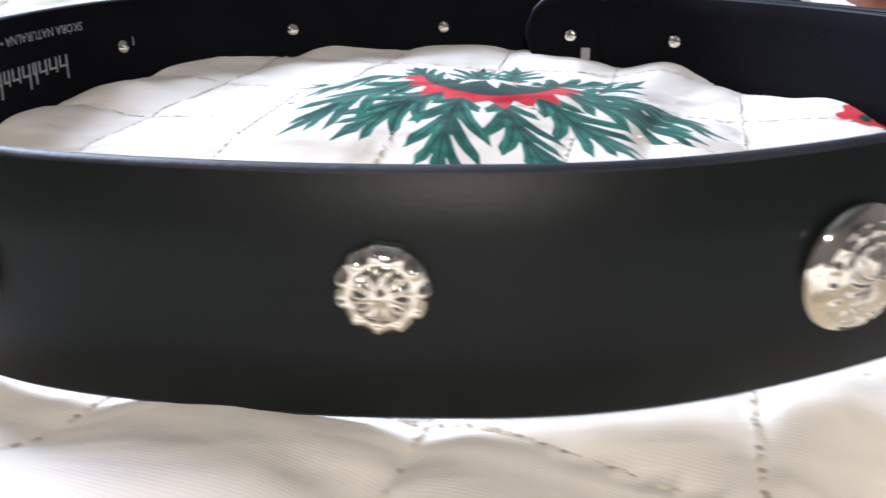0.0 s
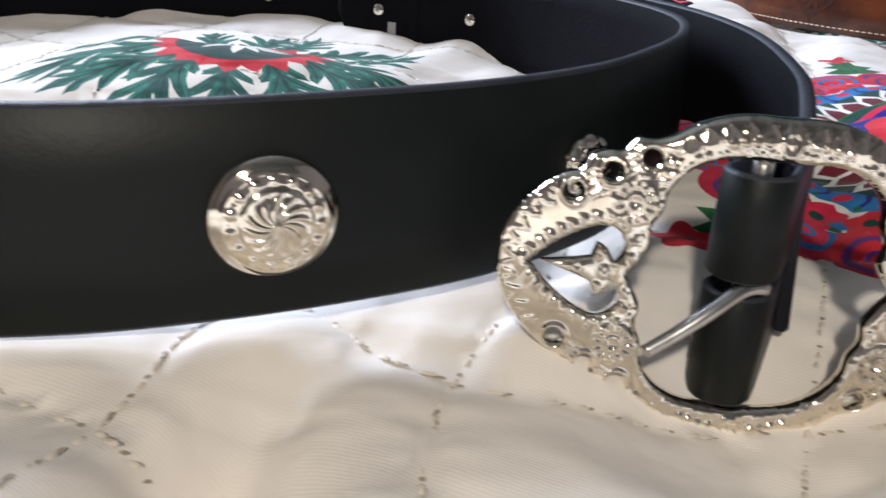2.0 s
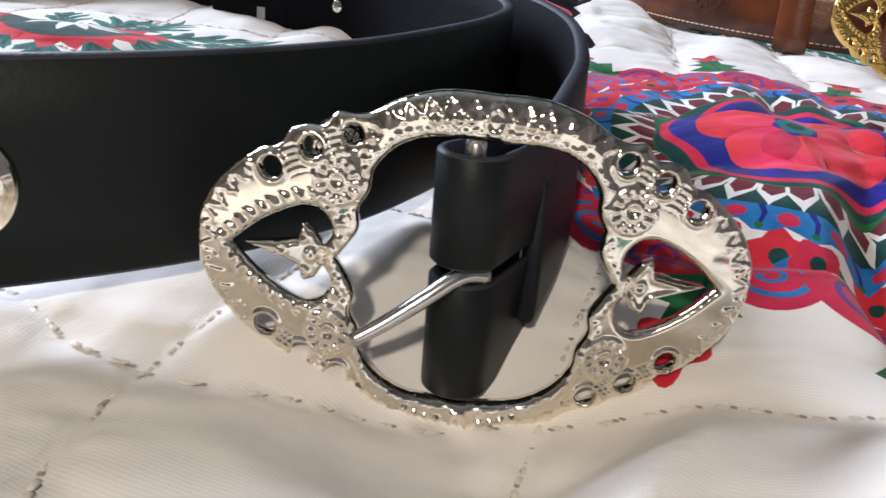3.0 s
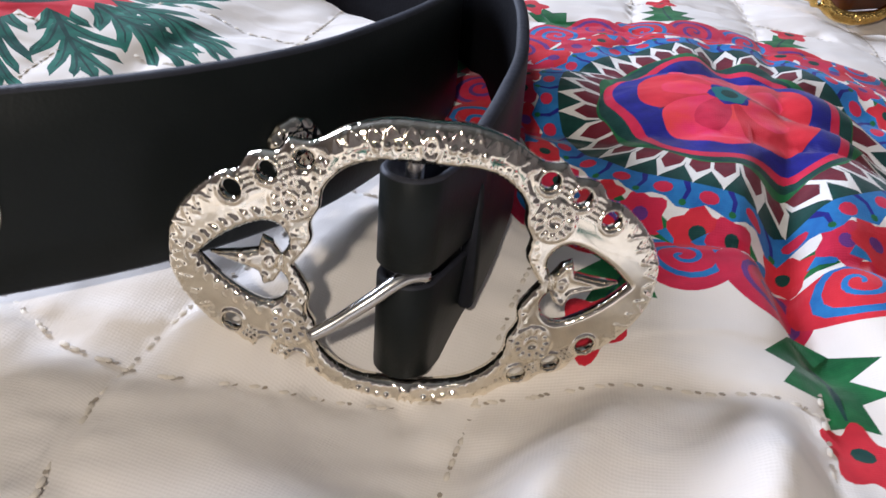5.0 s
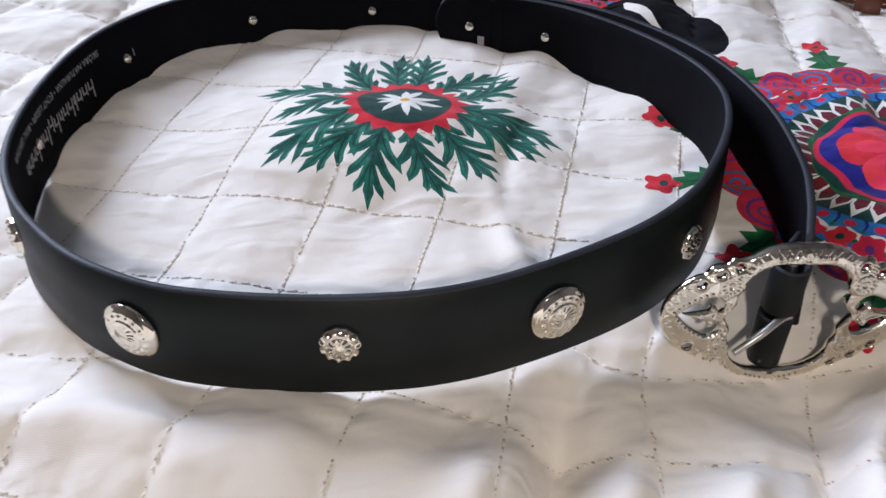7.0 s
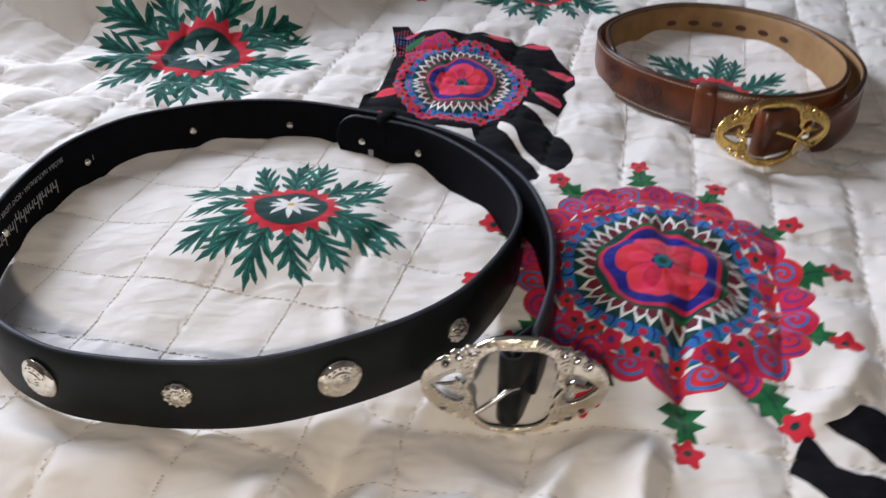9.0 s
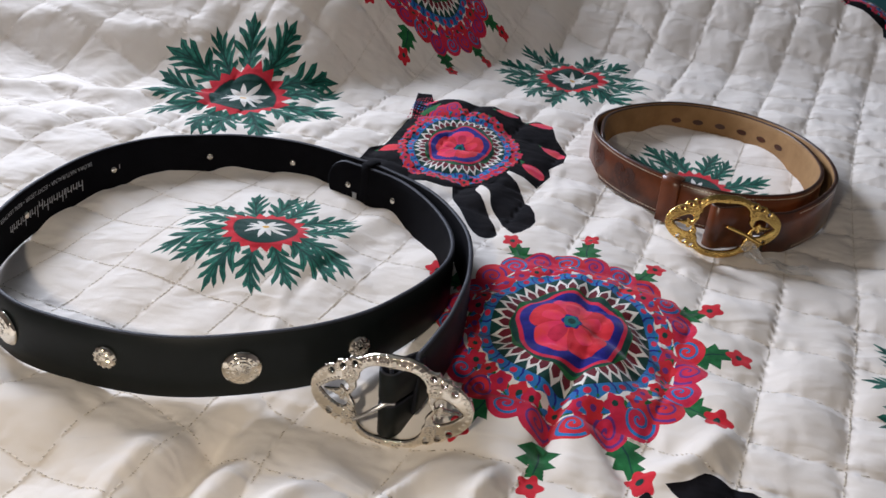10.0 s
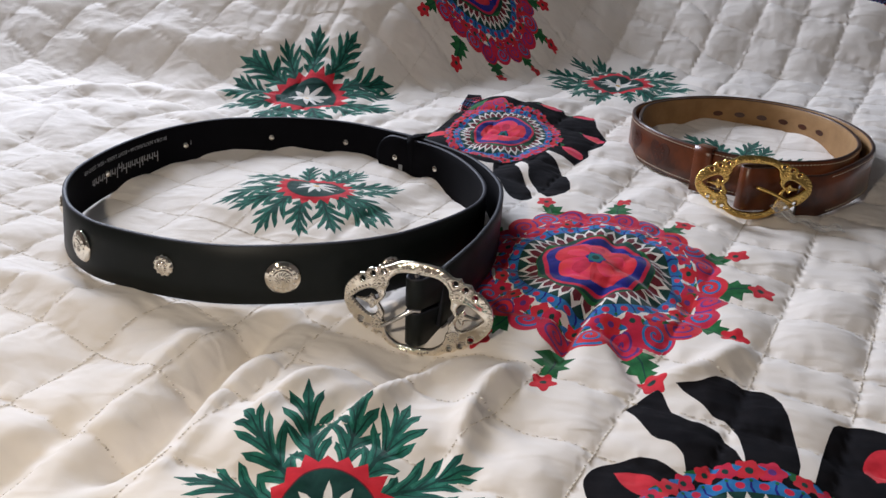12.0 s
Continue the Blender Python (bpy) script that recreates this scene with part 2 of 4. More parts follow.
FOLDS = (  # from, to, half width, height
    ((0.056, 0.086), (0.020, -0.035), 0.014, 0.009),
    ((0.082, 0.108), (0.048, -0.055), 0.010, -0.015),
    ((0.104, 0.085), (0.072, -0.050), 0.010, 0.009),
    ((0.150, 0.080), (0.105, -0.010), 0.008, 0.006),
    ((0.014, -0.015), (0.000, -0.090), 0.011, -0.011),
    ((0.215, 0.110), (0.160, 0.020), 0.008, 0.010),
    ((0.245, 0.105), (0.225, 0.010), 0.008, 0.010),
    ((0.298, 0.310), (0.300, 0.262), 0.007, -0.006),
    ((0.290, 0.205), (0.268, 0.120), 0.008, -0.012),
    ((-0.050, 0.075), (-0.180, 0.120), 0.012, 0.007),
    ((-0.080, 0.030), (-0.030, -0.070), 0.012, 0.007),
    ((-0.450, 0.520), (-0.160, 0.560), 0.016, 0.010),
    ((-0.500, 0.640), (-0.170, 0.640), 0.018, 0.010),
    ((0.068, 0.235), (0.080, 0.165), 0.007, 0.005),
    ((0.096, 0.300), (0.060, 0.200), 0.006, -0.003),
    ((0.330, 0.115), (0.385, 0.165), 0.009, 0.009),
    ((-0.020, 0.520), (0.060, 0.480), 0.012, 0.005),
    ((0.285, 0.255), (0.350, 0.215), 0.007, -0.005),
    ((0.330, 0.262), (0.375, 0.200), 0.007, -0.005),
    ((0.300, 0.175), (0.330, 0.110), 0.008, -0.007),
    ((0.190, 0.090), (0.130, -0.010), 0.006, -0.006),
)


def cloth_height(x, y):
    x, y = np.asarray(x, float), np.asarray(y, float)
    z = -0.002 + 0.11 * (np.maximum(y, -0.12) - 0.1)
    for cx, cy, rx, ry, turn, amp in HILLS:
        c, s = math.cos(radians(turn)), math.sin(radians(turn))
        a, b = c * (x - cx) + s * (y - cy), -s * (x - cx) + c * (y - cy)
        z = z + amp * np.exp(-(a / rx) ** 2 - (b / ry) ** 2)
    for (ax, ay), (bx, by), w, amp in FOLDS:
        lx, ly = bx - ax, by - ay
        n = math.hypot(lx, ly)
        t = ((x - ax) * lx + (y - ay) * ly) / n
        d = ((x - ax) * -ly + (y - ay) * lx) / n + 0.006 * np.sin(t * 40)
        z = z + amp * np.exp(-(d / w) ** 2) * sstep(-0.02, 0.03, t) * (1 - sstep(n - 0.03, n + 0.02, t))
    # the cover bears up the front of the coiled belt
    off = (np.hypot(x / 0.167, (y - 0.265) / 0.158) - 1) * 0.16
    z = z + 0.0034 * np.exp(-(off / 0.012) ** 2) * (1 - sstep(0.165, 0.205, y)) * (1 - 0.5 * sstep(0.075, 0.095, x))
    # pillows under the cover at the head of the bed
    foot = 0.60 + 0.28 * sstep(-0.12, 0.30, x)
    rise = soft(y - foot, 0.011) * (1.08 - 0.20 * sstep(0.15, 0.35, x))
    z = z + 0.34 * (1 - np.exp(-rise / 0.34))
    # puffed squares between the quilting lines, and creases
    u, v = quilt_uv(x, y)
    full = (0.6 + 0.8 * value_noise(u * 0.9 + 40.3, v * 0.9 + 11.7))
    su, sv = np.sqrt(np.sin(np.pi * u) ** 2 + 0.004), np.sqrt(np.sin(np.pi * v) ** 2 + 0.004)
    flat = np.exp(-(np.hypot(x / 0.178, (y - 0.275) / 0.172)) ** 6) + np.exp(-(np.hypot((x - 0.405) / 0.11, (y - 0.55) / 0.12)) ** 6)
    z = z + 0.0068 * full * (1 - 0.68 * flat) * (su * sv) ** 0.42
    # the thread gathers small puckers along its line
    for line, run, k in ((u, v, 3.0), (v, u, 71.0)):
        off = (line - np.round(line)) / 0.20
        ripple = value_noise(run * 6.3 + k, np.round(line) * 7.7 + k) - 0.5 + 0.6 * (value_noise(run * 11.0 + k, np.round(line) * 3.1) - 0.5)
        z = z + 0.0024 * (1 - 0.7 * flat) * ripple * np.exp(-off ** 2) * (1 - np.exp(-(off / 0.12) ** 2))
    taut = 1 - 0.6 * sstep(0.48, 0.60, y)
    z = z + 0.0062 * taut * (value_noise(*along(x, y, 55, 0.09, 0.030)) - 0.65) + 0.0026 * taut * (value_noise(*along(x, y, -25, 0.05, 0.016)) - 0.5) + 0.0008 * (value_noise(*along(x, y, 95, 0.035, 0.009)) - 0.5)
    # the side of the bed falls away
    side = (y - (1.055 - 0.37 * (x - 0.534)))
    z = z - soft(side, 0.008) * 1.6 * sstep(0.30, 0.48, x) - soft(x - 0.95, 0.02) * 2.0
    return np.maximum(z, -0.5)

# ---- end of the bed's shape ----

# ---- printed motifs, drawn flat in metres round their middle ----


def ring_points(r, n=72, phase=0.0, wave=0.0, waves=0, squash=1.0):
    a = np.linspace(0, 2 * np.pi, n, endpoint=False) + phase
    rr = r * (1 + wave * np.cos(waves * (a - phase)))
    return np.stack([rr * np.cos(a), squash * rr * np.sin(a)], 1)


def spiky(r0, r1, n, phase=0.0, rng=None):
    out = []
    for i in range(n):
        a = phase + 2 * np.pi * i / n
        k = 1 + (rng.uniform(-0.06, 0.06) if rng else 0)
        out += [(r0 * math.cos(a), r0 * math.sin(a)), (r1 * k * math.cos(a + 1.9 / n * 1.7), r1 * k * math.sin(a + 1.9 / n * 1.7))]
    return np.array(out)


def turned(p, angle, at=(0, 0), scale=1.0):
    c, s = math.cos(angle), math.sin(angle)
    p = np.asarray(p, float) * scale
    return np.stack([c * p[:, 0] - s * p[:, 1] + at[0], s * p[:, 0] + c * p[:, 1] + at[1]], 1)


def stroke(points, w0, w1):
    """A tapering brush stroke along the points."""
    p = np.asarray(points, float)
    t = np.gradient(p, axis=0)
    n = np.stack([-t[:, 1], t[:, 0]], 1) / np.maximum(np.linalg.norm(t, axis=1), 1e-9)[:, None]
    w = np.linspace(w0, w1, len(p))[:, None]
    return np.vstack([p + n * w, (p - n * w)[::-1]])


def rounded(p, times=1):
    """Cuts the corners of a closed outline."""
    p = np.asarray(p, float)
    for _ in range(times):
        q = np.roll(p, -1, axis=0)
        p = np.stack([0.86 * p + 0.14 * q, 0.14 * p + 0.86 * q], 1).reshape(-1, 2)
    return p


def thistle_leaf(length, rng):
    """A broad, deeply cut leaf along +x with flame-shaped lobes: outline, light streaks and dark ribs."""
    bend = rng.uniform(-0.30, 0.30)
    sides, lobes = {}, []
    for side in (1, -1):
        line = [(0.0, 0.050)]
        shift = rng.uniform(0.0, 0.05)
        for k in range(4):
            t = 0.14 + 0.185 * k + shift
            reach = (0.20, 0.31, 0.29, 0.20)[k] * rng.uniform(0.8, 1.2)
            a = radians(rng.uniform(44, 58) - 6 * k)
            c, s = math.cos(a), math.sin(a)
            core = (0.050, 0.062, 0.058, 0.044)[k]
            tip = (t + 0.065 + c * reach * 1.08, core * 0.6 + s * reach * 1.05)
            out_mid = (t + 0.012 + c * reach * 0.45, core + 0.004 + s * reach * 0.45)
            barb = (t + 0.022 + c * reach * 0.80, core * 0.7 + 0.016 + s * reach * 0.84)
            in_mid = (t + 0.108 + c * reach * 0.42, core * 0.5 + s * reach * 0.40)
            line += [(t - 0.055, core), out_mid, barb, (tip[0] - 0.035, tip[1] - 0.012), tip, in_mid, (t + 0.115, core * 0.85)]
            lobes.append((side, (t - 0.08, 0.01), (t + 0.05 + c * reach * 0.4, core * 0.55 + s * reach * 0.4), tip))
        line += [(0.90, 0.058), (0.96, 0.034)]
        sides[side] = [(x, side * y) for x, y in line]
    outline = rounded(sides[1] + [(1.08, 0.0)] + sides[-1][::-1])

    def bent(p):
        p = np.asarray(p, float) * length
        p[:, 1] += bend * p[:, 0] ** 2 / length
        return p
    darks, lights = [bent(stroke([(t, 0) for t in np.linspace(0.02, 0.99, 8)], 0.022, 0.005))], []
    for side, p0, p1, p2 in lobes:
        flip = np.array((1, side))
        p0, p1, p2 = np.array(p0) * flip, np.array(p1) * flip, np.array(p2) * flip
        darks.append(bent(stroke([p0, (p0 + p1) / 2 + (0.01, 0), p1, (p1 + p2) / 2], 0.010, 0.004)))
        if rng.random() < 0.6:
            up = np.array((-0.03, 0.022)) * flip
            lights.append(bent(stroke([p0 + up * 1.3, p1 + up, p1 * 0.35 + p2 * 0.65 + up * 0.5], 0.014, 0.005)))
    return bent(outline), lights, darks


def thistle(seed):
    rng = random.Random(seed)
    out = []
    n = 14
    for layer in range(2):
        for i in range(n):
            if i % 2 != layer:
                continue
            a = 2 * np.pi * (i + rng.uniform(-0.18, 0.18)) / n
            length = rng.uniform(0.052, 0.068) * (1.0 if layer else 0.92)
            outline, lights, darks = thistle_leaf(length, rng)
            at = (0.026 * math.cos(a), 0.026 * math.sin(a))
            out.append((turned(outline, a, at), "green"))
            out += [(turned(d, a, at), "fern") for d in lights]
            out += [(turned(d, a, at), "dark") for d in darks]
    out.append((spiky(0.0322, 0.0392, 21, 0.1, rng), "red"))
    out.append((ring_points(0.0280, 60), "maroon"))
    out.append((ring_points(0.0272, 60), "dark"))
    for i in range(10):
        a = 2 * np.pi * (i + rng.uniform(-0.22, 0.22)) / 10
        k = rng.uniform(0.70, 1.12) * 0.0225
        out.append((turned([(0, -0.0016), (k * 0.5, -0.0027), (k * 0.8, -0.0016), (k, 0.0004), (k * 0.7, 0.0022), (k * 0.4, 0.0026), (0, 0.0016)], a), "white"))
    out.append((ring_points(0.0030, 14, wave=0.12, waves=7), "yellow"))
    return out


def small_bloom(r, ink, rng):
    out = [(ring_points(r, 30, rng.uniform(0, 6), 0.16, 5), ink)]
    out.append((ring_points(r * 0.32, 10), "dark" if rng.random() < 0.7 else "purple"))
    return out


def mandala(seed, tips=True, spirals=True):
    rng = random.Random(seed)
    out = []
    if tips:
        for deg, reach in ((0, 1.02), (25.5, 1.0), (55, 1.0), (84, 1.07), (116.5, 1.02), (153, 1.04), (180, 1.05), (208, 1.02), (236, 1.0), (262.5, 1.14), (292, 1.06), (327, 0.98)):
            a = radians(deg)
            leaf = np.array([(0.090, -0.005), (0.097, -0.012), (0.099, -0.006), (0.106, -0.011), (0.107, -0.004), (0.114, -0.004), (0.112, 0.001),
                             (0.113, 0.006), (0.106, 0.005), (0.104, 0.011), (0.098, 0.006), (0.095, 0.012), (0.090, 0.005)])
            out.append((turned(leaf, a, scale=reach), "leaf"))
            out.append((turned(stroke([(0.092, 0), (0.1, 0.001), (0.111, 0)], 0.0007, 0.0003), a, scale=reach), "dark"))
            f = [(turned(ring_points(0.0088, 40, 0.4, 0.20, 5, 0.85), a, (0.120 * reach * math.cos(a), 0.120 * reach * math.sin(a))), "red"),
                 (ring_points(0.0024, 9) + (0.119 * reach * math.cos(a), 0.119 * reach * math.sin(a)), "dark")]
            out += f
    if spirals:
        n = 24
        for i in range(n):
            a = 2 * np.pi * i / n + 0.06
            r = 0.0128 * rng.uniform(0.92, 1.06)
            at = (0.0865 * math.cos(a), 0.0865 * math.sin(a))
            out.append((turned(ring_points(r, 30, 0, 0.05, 3, 1.15), a, at), "pink" if i % 3 else "red"))
            th = np.linspace(0.3, 2 * np.pi * 2.1, 34)
            rr = r * 0.86 * th / th[-1]
            out.append((turned(stroke(np.stack([rr * np.cos(th), 1.1 * rr * np.sin(th)], 1), 0.0006, 0.0011), a + rng.uniform(0, 6), at), "purple" if i % 2 else "blue"))
        out.append((ring_points(0.0785, 96, wave=0.012, waves=20), "white"))
    n = 34
    for i in range(n):
        a = 2 * np.pi * (i + rng.uniform(-0.2, 0.2)) / n
        rad = 0.0725 * rng.uniform(0.975, 1.03)
        at = (rad * math.cos(a), rad * math.sin(a))
        lf = [(0, -0.004), (0.007, -0.002), (0.012, 0), (0.007, 0.004), (0, 0.004)]
        out.append((turned(lf, a + 1.2, at), "leaf"))
        out.append((turned(lf, a - 1.4, at, 0.9), "blue"))
        out += [(p + at, ink) for p, ink in small_bloom(0.0069 * rng.uniform(0.85, 1.15), "red" if i % 2 else "pink", rng)]
    out.append((ring_points(0.0668, 110, wave=0.022, waves=30), "blue"))
    n = 30
    for i in range(n):
        a = 2 * np.pi * (i + 0.5) / n
        at = (0.0628 * math.cos(a), 0.0628 * math.sin(a))
        out.append((turned(ring_points(0.0022, 10, squash=1.3), a, at), "pink"))
        a = 2 * np.pi * i / n
        out.append((turned(stroke([(0.0585, -0.001), (0.062, 0.0006), (0.0665, 0)], 0.0009, 0.0005), a), "navy"))
        out.append((turned(ring_points(0.0011, 7), a, (0.0662 * math.cos(a), 0.0662 * math.sin(a))), "leaf"))
    out.append((ring_points(0.0588, 96), "dark"))
    n = 36
    for i in range(n):
        a = 2 * np.pi * (i + rng.uniform(-0.08, 0.08)) / n
        out.append((turned([(0.040, -0.0040), (0.050, -0.0042), (0.0575, -0.0006), (0.0590, 0), (0.0575, 0.0006), (0.050, 0.0042), (0.040, 0.0040)], a), "white"))
        out.append((turned([(0.040, -0.0029), (0.049, -0.0031), (0.0535, 0), (0.049, 0.0031), (0.040, 0.0029)], a), "maroon"))
    out.append((ring_points(0.0445, 96, wave=0.02, waves=12), "leaf"))
    out.append((ring_points(0.0430, 96, wave=0.03, waves=6), "dark"))
    out.append((ring_points(0.0405, 96, 0.3, 0.045, 5), "pink"))
    out.append((ring_points(0.0375, 96, 0.3, 0.05, 5), "navy"))
    for i in range(5):
        a = 2 * np.pi * i / 5 + 0.3
        petal = [(0.004, -0.004), (0.012, -0.0115), (0.022, -0.0155), (0.0295, -0.009), (0.031, 0), (0.0290, 0.0105), (0.021, 0.0150), (0.011, 0.0100), (0.004, 0.004)]
        petal = smooth_path(petal, 4)
        out.append((turned(petal, a), "scarlet" if i % 2 else "red"))
        out.append((turned(smooth_path([(0.006, -0.003), (0.014, -0.006), (0.022, -0.004), (0.022, 0.004), (0.013, 0.005), (0.006, 0.002)], 3), a), "scarlet" if i % 2 == 0 else "pink"))
        out.append((turned(stroke([(0.005, 0.005), (0.012, 0.0105), (0.023, 0.0155)], 0.0007, 0.0003), a), "maroon"))
    out.append((ring_points(0.0072, 24, wave=0.12, waves=6), "navy"))
    out.append((ring_points(0.0060, 20, wave=0.1, waves=5), "teal"))
    out.append((ring_points(0.0030, 12), "dark"))
    return out


def glove(seed):
    rng = random.Random(seed)
    mm = 0.001

    def P(*p):
        return np.array(p, float) * mm
    out = [(P((-66, 62), (-74, 138), (-56, 134), (-48, 106), (-24, 94), (2, 93), (40, 104), (56, 102), (60, 86), (80, 98), (97, 74), (101, 54), (115, 28), (112, 2),
              (98, -13), (100, -30), (88, -56), (74, -48), (58, -42), (40, -70), (0, -86), (-40, -80), (-72, -70), (-98, -54), (-94, -18), (-80, -10)), "black"),
           (smooth_path(P((50, -36), (60, -52), (72, -66), (80, -92), (92, -128), (74, -156), (58, -126), (48, -110), (44, -90), (28, -60)), 3), "black"),
           (smooth_path(P((22, -55), (32, -72), (30, -88), (42, -110), (60, -158), (44, -166), (28, -140), (18, -118), (10, -100), (4, -64)), 3), "black"),
           (smooth_path(P((-90, -50), (-102, -62), (-98, -96), (-80, -110), (-62, -92), (-64, -66)), 3), "black")]
    for x, y, r, a in ((-52, 98, 7, 0.4), (40, 88, 10, 0.2), (80, 82, 11, -0.3), (98, 26, 11, -0.5), (80, -24, 12, -0.8), (-72, -18, 10, 0.2), (-84, -74, 11, 0.9)):
        out.append((turned(smooth_path(P((-r * 1.2, 0), (0, r * 0.75), (r * 1.2, r * 0.5), (r * 1.5, -r * 0.2), (r * 0.6, -r * 0.8), (-r * 0.5, -r * 0.6), (-r * 1.2, 0)), 4)[:-1], a, (x * mm, y * mm)), "scarlet"))
        out.append((turned(P((-r * 1.2, -2), (-r * 1.7, 1), (-r * 1.2, 3)), a, (x * mm, y * mm)), "leaf"))
    for k in range(7):
        x = -70 + 3.4 * k
        for j in range(11):
            y = 58 + 6.2 * j - 0.9 * k
            out.append((P((x, y), (x + 1.6, y + 0.4), (x + 1.5, y + 3.2), (x - 0.1, y + 2.8)), ("pink", "blue", "crimson", "purple")[(k * 2 + j // 4) % 4]))
    for x, y, r in ((-34, 66, 13), (-20, 74, 10), (-46, 50, 11)):
        out.append((ring_points(r * mm, 26, wave=0.06, waves=5) + (x * mm, y * mm), "pink"))
        th = np.linspace(0.4, 11, 30)
        out.append((stroke(np.stack([r * 0.8 * mm * th / 11 * np.cos(th), r * 0.8 * mm * th / 11 * np.sin(th)], 1) + (x * mm, y * mm), 0.0006, 0.0009), "purple"))
    out.append((P((-52, 66), (-40, 72), (-36, 84), (-50, 80), (-58, 72)), "leaf"))
    out += [(p * (0.83, 0.93), ink) for p, ink in mandala(seed + 5, tips=False, spirals=False)]
    return out


def low_glove(seed):
    """The same glove lying the other way, its long fingers spread."""
    mm = 0.001

    def P(*p):
        return (np.array(p, float) - (385, -20)) * mm
    out = [(ring_points(0.078, 40, wave=0.05, waves=5) + (0.004, -0.012), "black"),
           (smooth_path(P((313, 85), (328, 106), (334, 104), (339, 88), (347, 81), (358, 80), (368, 68), (376, 40), (350, 30), (345, 48), (338, 56), (328, 60), (313, 85)), 3)[:-1], "black"),
           (smooth_path(P((341, 112), (356, 117), (369, 126), (380, 118), (397, 112), (404, 83), (402, 45), (379, 38), (376, 66), (371, 84), (362, 89), (354, 99), (341, 112)), 3)[:-1], "black"),
           (smooth_path(P((297, 9), (295, 20), (301, 32), (314, 40), (327, 43), (340, 38), (352, 27), (350, 0), (320, -20), (297, 9)), 3)[:-1], "black"),
           (smooth_path(P((409, 41), (421, 79), (431, 99), (449, 99), (460, 88), (465, 50), (450, 20), (415, 15), (409, 41)), 3)[:-1], "black")]
    for x, y, r, a in ((322, 24, 11, -0.4), (446, 66, 11, 1.2)):
        out.append((turned(smooth_path(np.array([(-r * 1.2, 0), (0, r * 0.75), (r * 1.2, r * 0.5), (r * 1.5, -r * 0.2), (r * 0.6, -r * 0.8), (-r * 0.5, -r * 0.6), (-r * 1.2, 0)]) * mm, 4)[:-1], a, ((x - 385) * mm, (y + 20) * mm)), "red"))
    out += [(p * 0.9, ink) for p, ink in mandala(seed + 5, tips=False, spirals=False)]
    return out


PRINTS = (  # name, label, motif, x, y, turn, scale, foreshortening where the cloth climbs
    ("thistle_print", "white edelweiss in a red ring of green thistle leaves, printed", thistle(11), 0.021, 0.305, 20, 0.96, 1.0),
    ("thistle_print", "green thistle rosette with red ring, printed over a fold", thistle(12), -0.115, 0.580, 70, 1.42, 0.80),
    ("thistle_print", "green thistle rosette print at the foot of the pillows", thistle(13), 0.265, 0.774, 130, 1.24, 0.90),
    ("thistle_print", "green thistle rosette print inside the coiled brown belt", thistle(14), 0.404, 0.534, 200, 0.98, 1.0),
    ("thistle_print", "green thistle rosette print with red ring on cream cloth", thistle(15), 0.177, -0.040, 250, 0.98, 1.0),
    ("thistle_print", "green thistle rosette print on cream cloth", thistle(16), 0.566, 0.222, 300, 0.98, 1.0),
    ("mandala_print", "round folk print with red poppy, blue ring and pink spirals", mandala(21), 0.281, 0.241, 0, 1.0, 1.06),
    ("mandala_print", "round folk print with red poppy, climbing the pillows", mandala(22), 0.040, 0.822, 10, 1.0, 0.75),
    ("glove_print", "black folk glove print with red pads and round flower", glove(31), 0.152, 0.525, 0, 1.0, 1.0),
    ("glove_print", "black folk glove print with long striped fingers", low_glove(32), 0.386, -0.018, 0, 1.0, 1.0),
    ("glove_print", "black and red folk glove print at the cover's far edge", glove(33), 0.720, 1.010, 60, 0.9, 0.8),
)

def covered(points, poly):
    """Which points lie inside the polygon."""
    hit = np.zeros(len(points), bool)
    x, y = points[:, 0], points[:, 1]
    ax, ay = poly[-1]
    for bx, by in poly:
        if ay != by:
            cross = ((ay > y) != (by > y))
            hit ^= cross & (x < (bx - ax) * (y - ay) / (by - ay) + ax)
        ax, ay = bx, by
    return hit


def topmost(points, polys):
    """The number of the last polygon that covers each point, or -1."""
    top = np.full(len(points), -1)
    for k, poly in enumerate(polys):
        lo, hi = poly.min(0), poly.max(0)
        near = np.nonzero((points[:, 0] > lo[0]) & (points[:, 0] < hi[0]) & (points[:, 1] > lo[1]) & (points[:, 1] < hi[1]))[0]
        if len(near):
            top[near[covered(points[near], poly)]] = k
    return top


# ---- room ----
room_lo, room_hi, zf, zc = (-1.28, -2.2), (2.40, 2.60), -0.52, 1.95


def wall(name, lo, hi, mat=TEAL_PAINT):
    return tagged(new(name, box_mesh(name, lo, hi, mat)), "painted plaster wall", "wall", kind="structure")


wall("wall_north", (room_lo[0], room_hi[1], zf), (room_hi[0], room_hi[1] + 0.12, zc))
wall("wall_south", (room_lo[0], room_lo[1] - 0.12, zf), (room_hi[0], room_lo[1], zc), GREY_PAINT)
wall("wall_east", (room_hi[0], room_lo[1] - 0.12, zf), (room_hi[0] + 0.12, room_hi[1] + 0.12, zc), GREY_PAINT)
wx0, wx1 = room_lo[0] - 0.12, room_lo[0]
wall_west = tagged(new("wall_west"), "painted wall with a window", "wall", kind="structure")
for lo, hi in (((wx0, room_lo[1] - 0.12, zf), (wx1, 0.90, zc)), ((wx0, 2.00, zf), (wx1, room_hi[1] + 0.12, zc)), ((wx0, 0.90, zf), (wx1, 2.00, 0.50)), ((wx0, 0.90, 1.70), (wx1, 2.00, zc))):
    part("wall_panel", box_mesh("wall_panel", lo, hi, GREY_PAINT), wall_west)
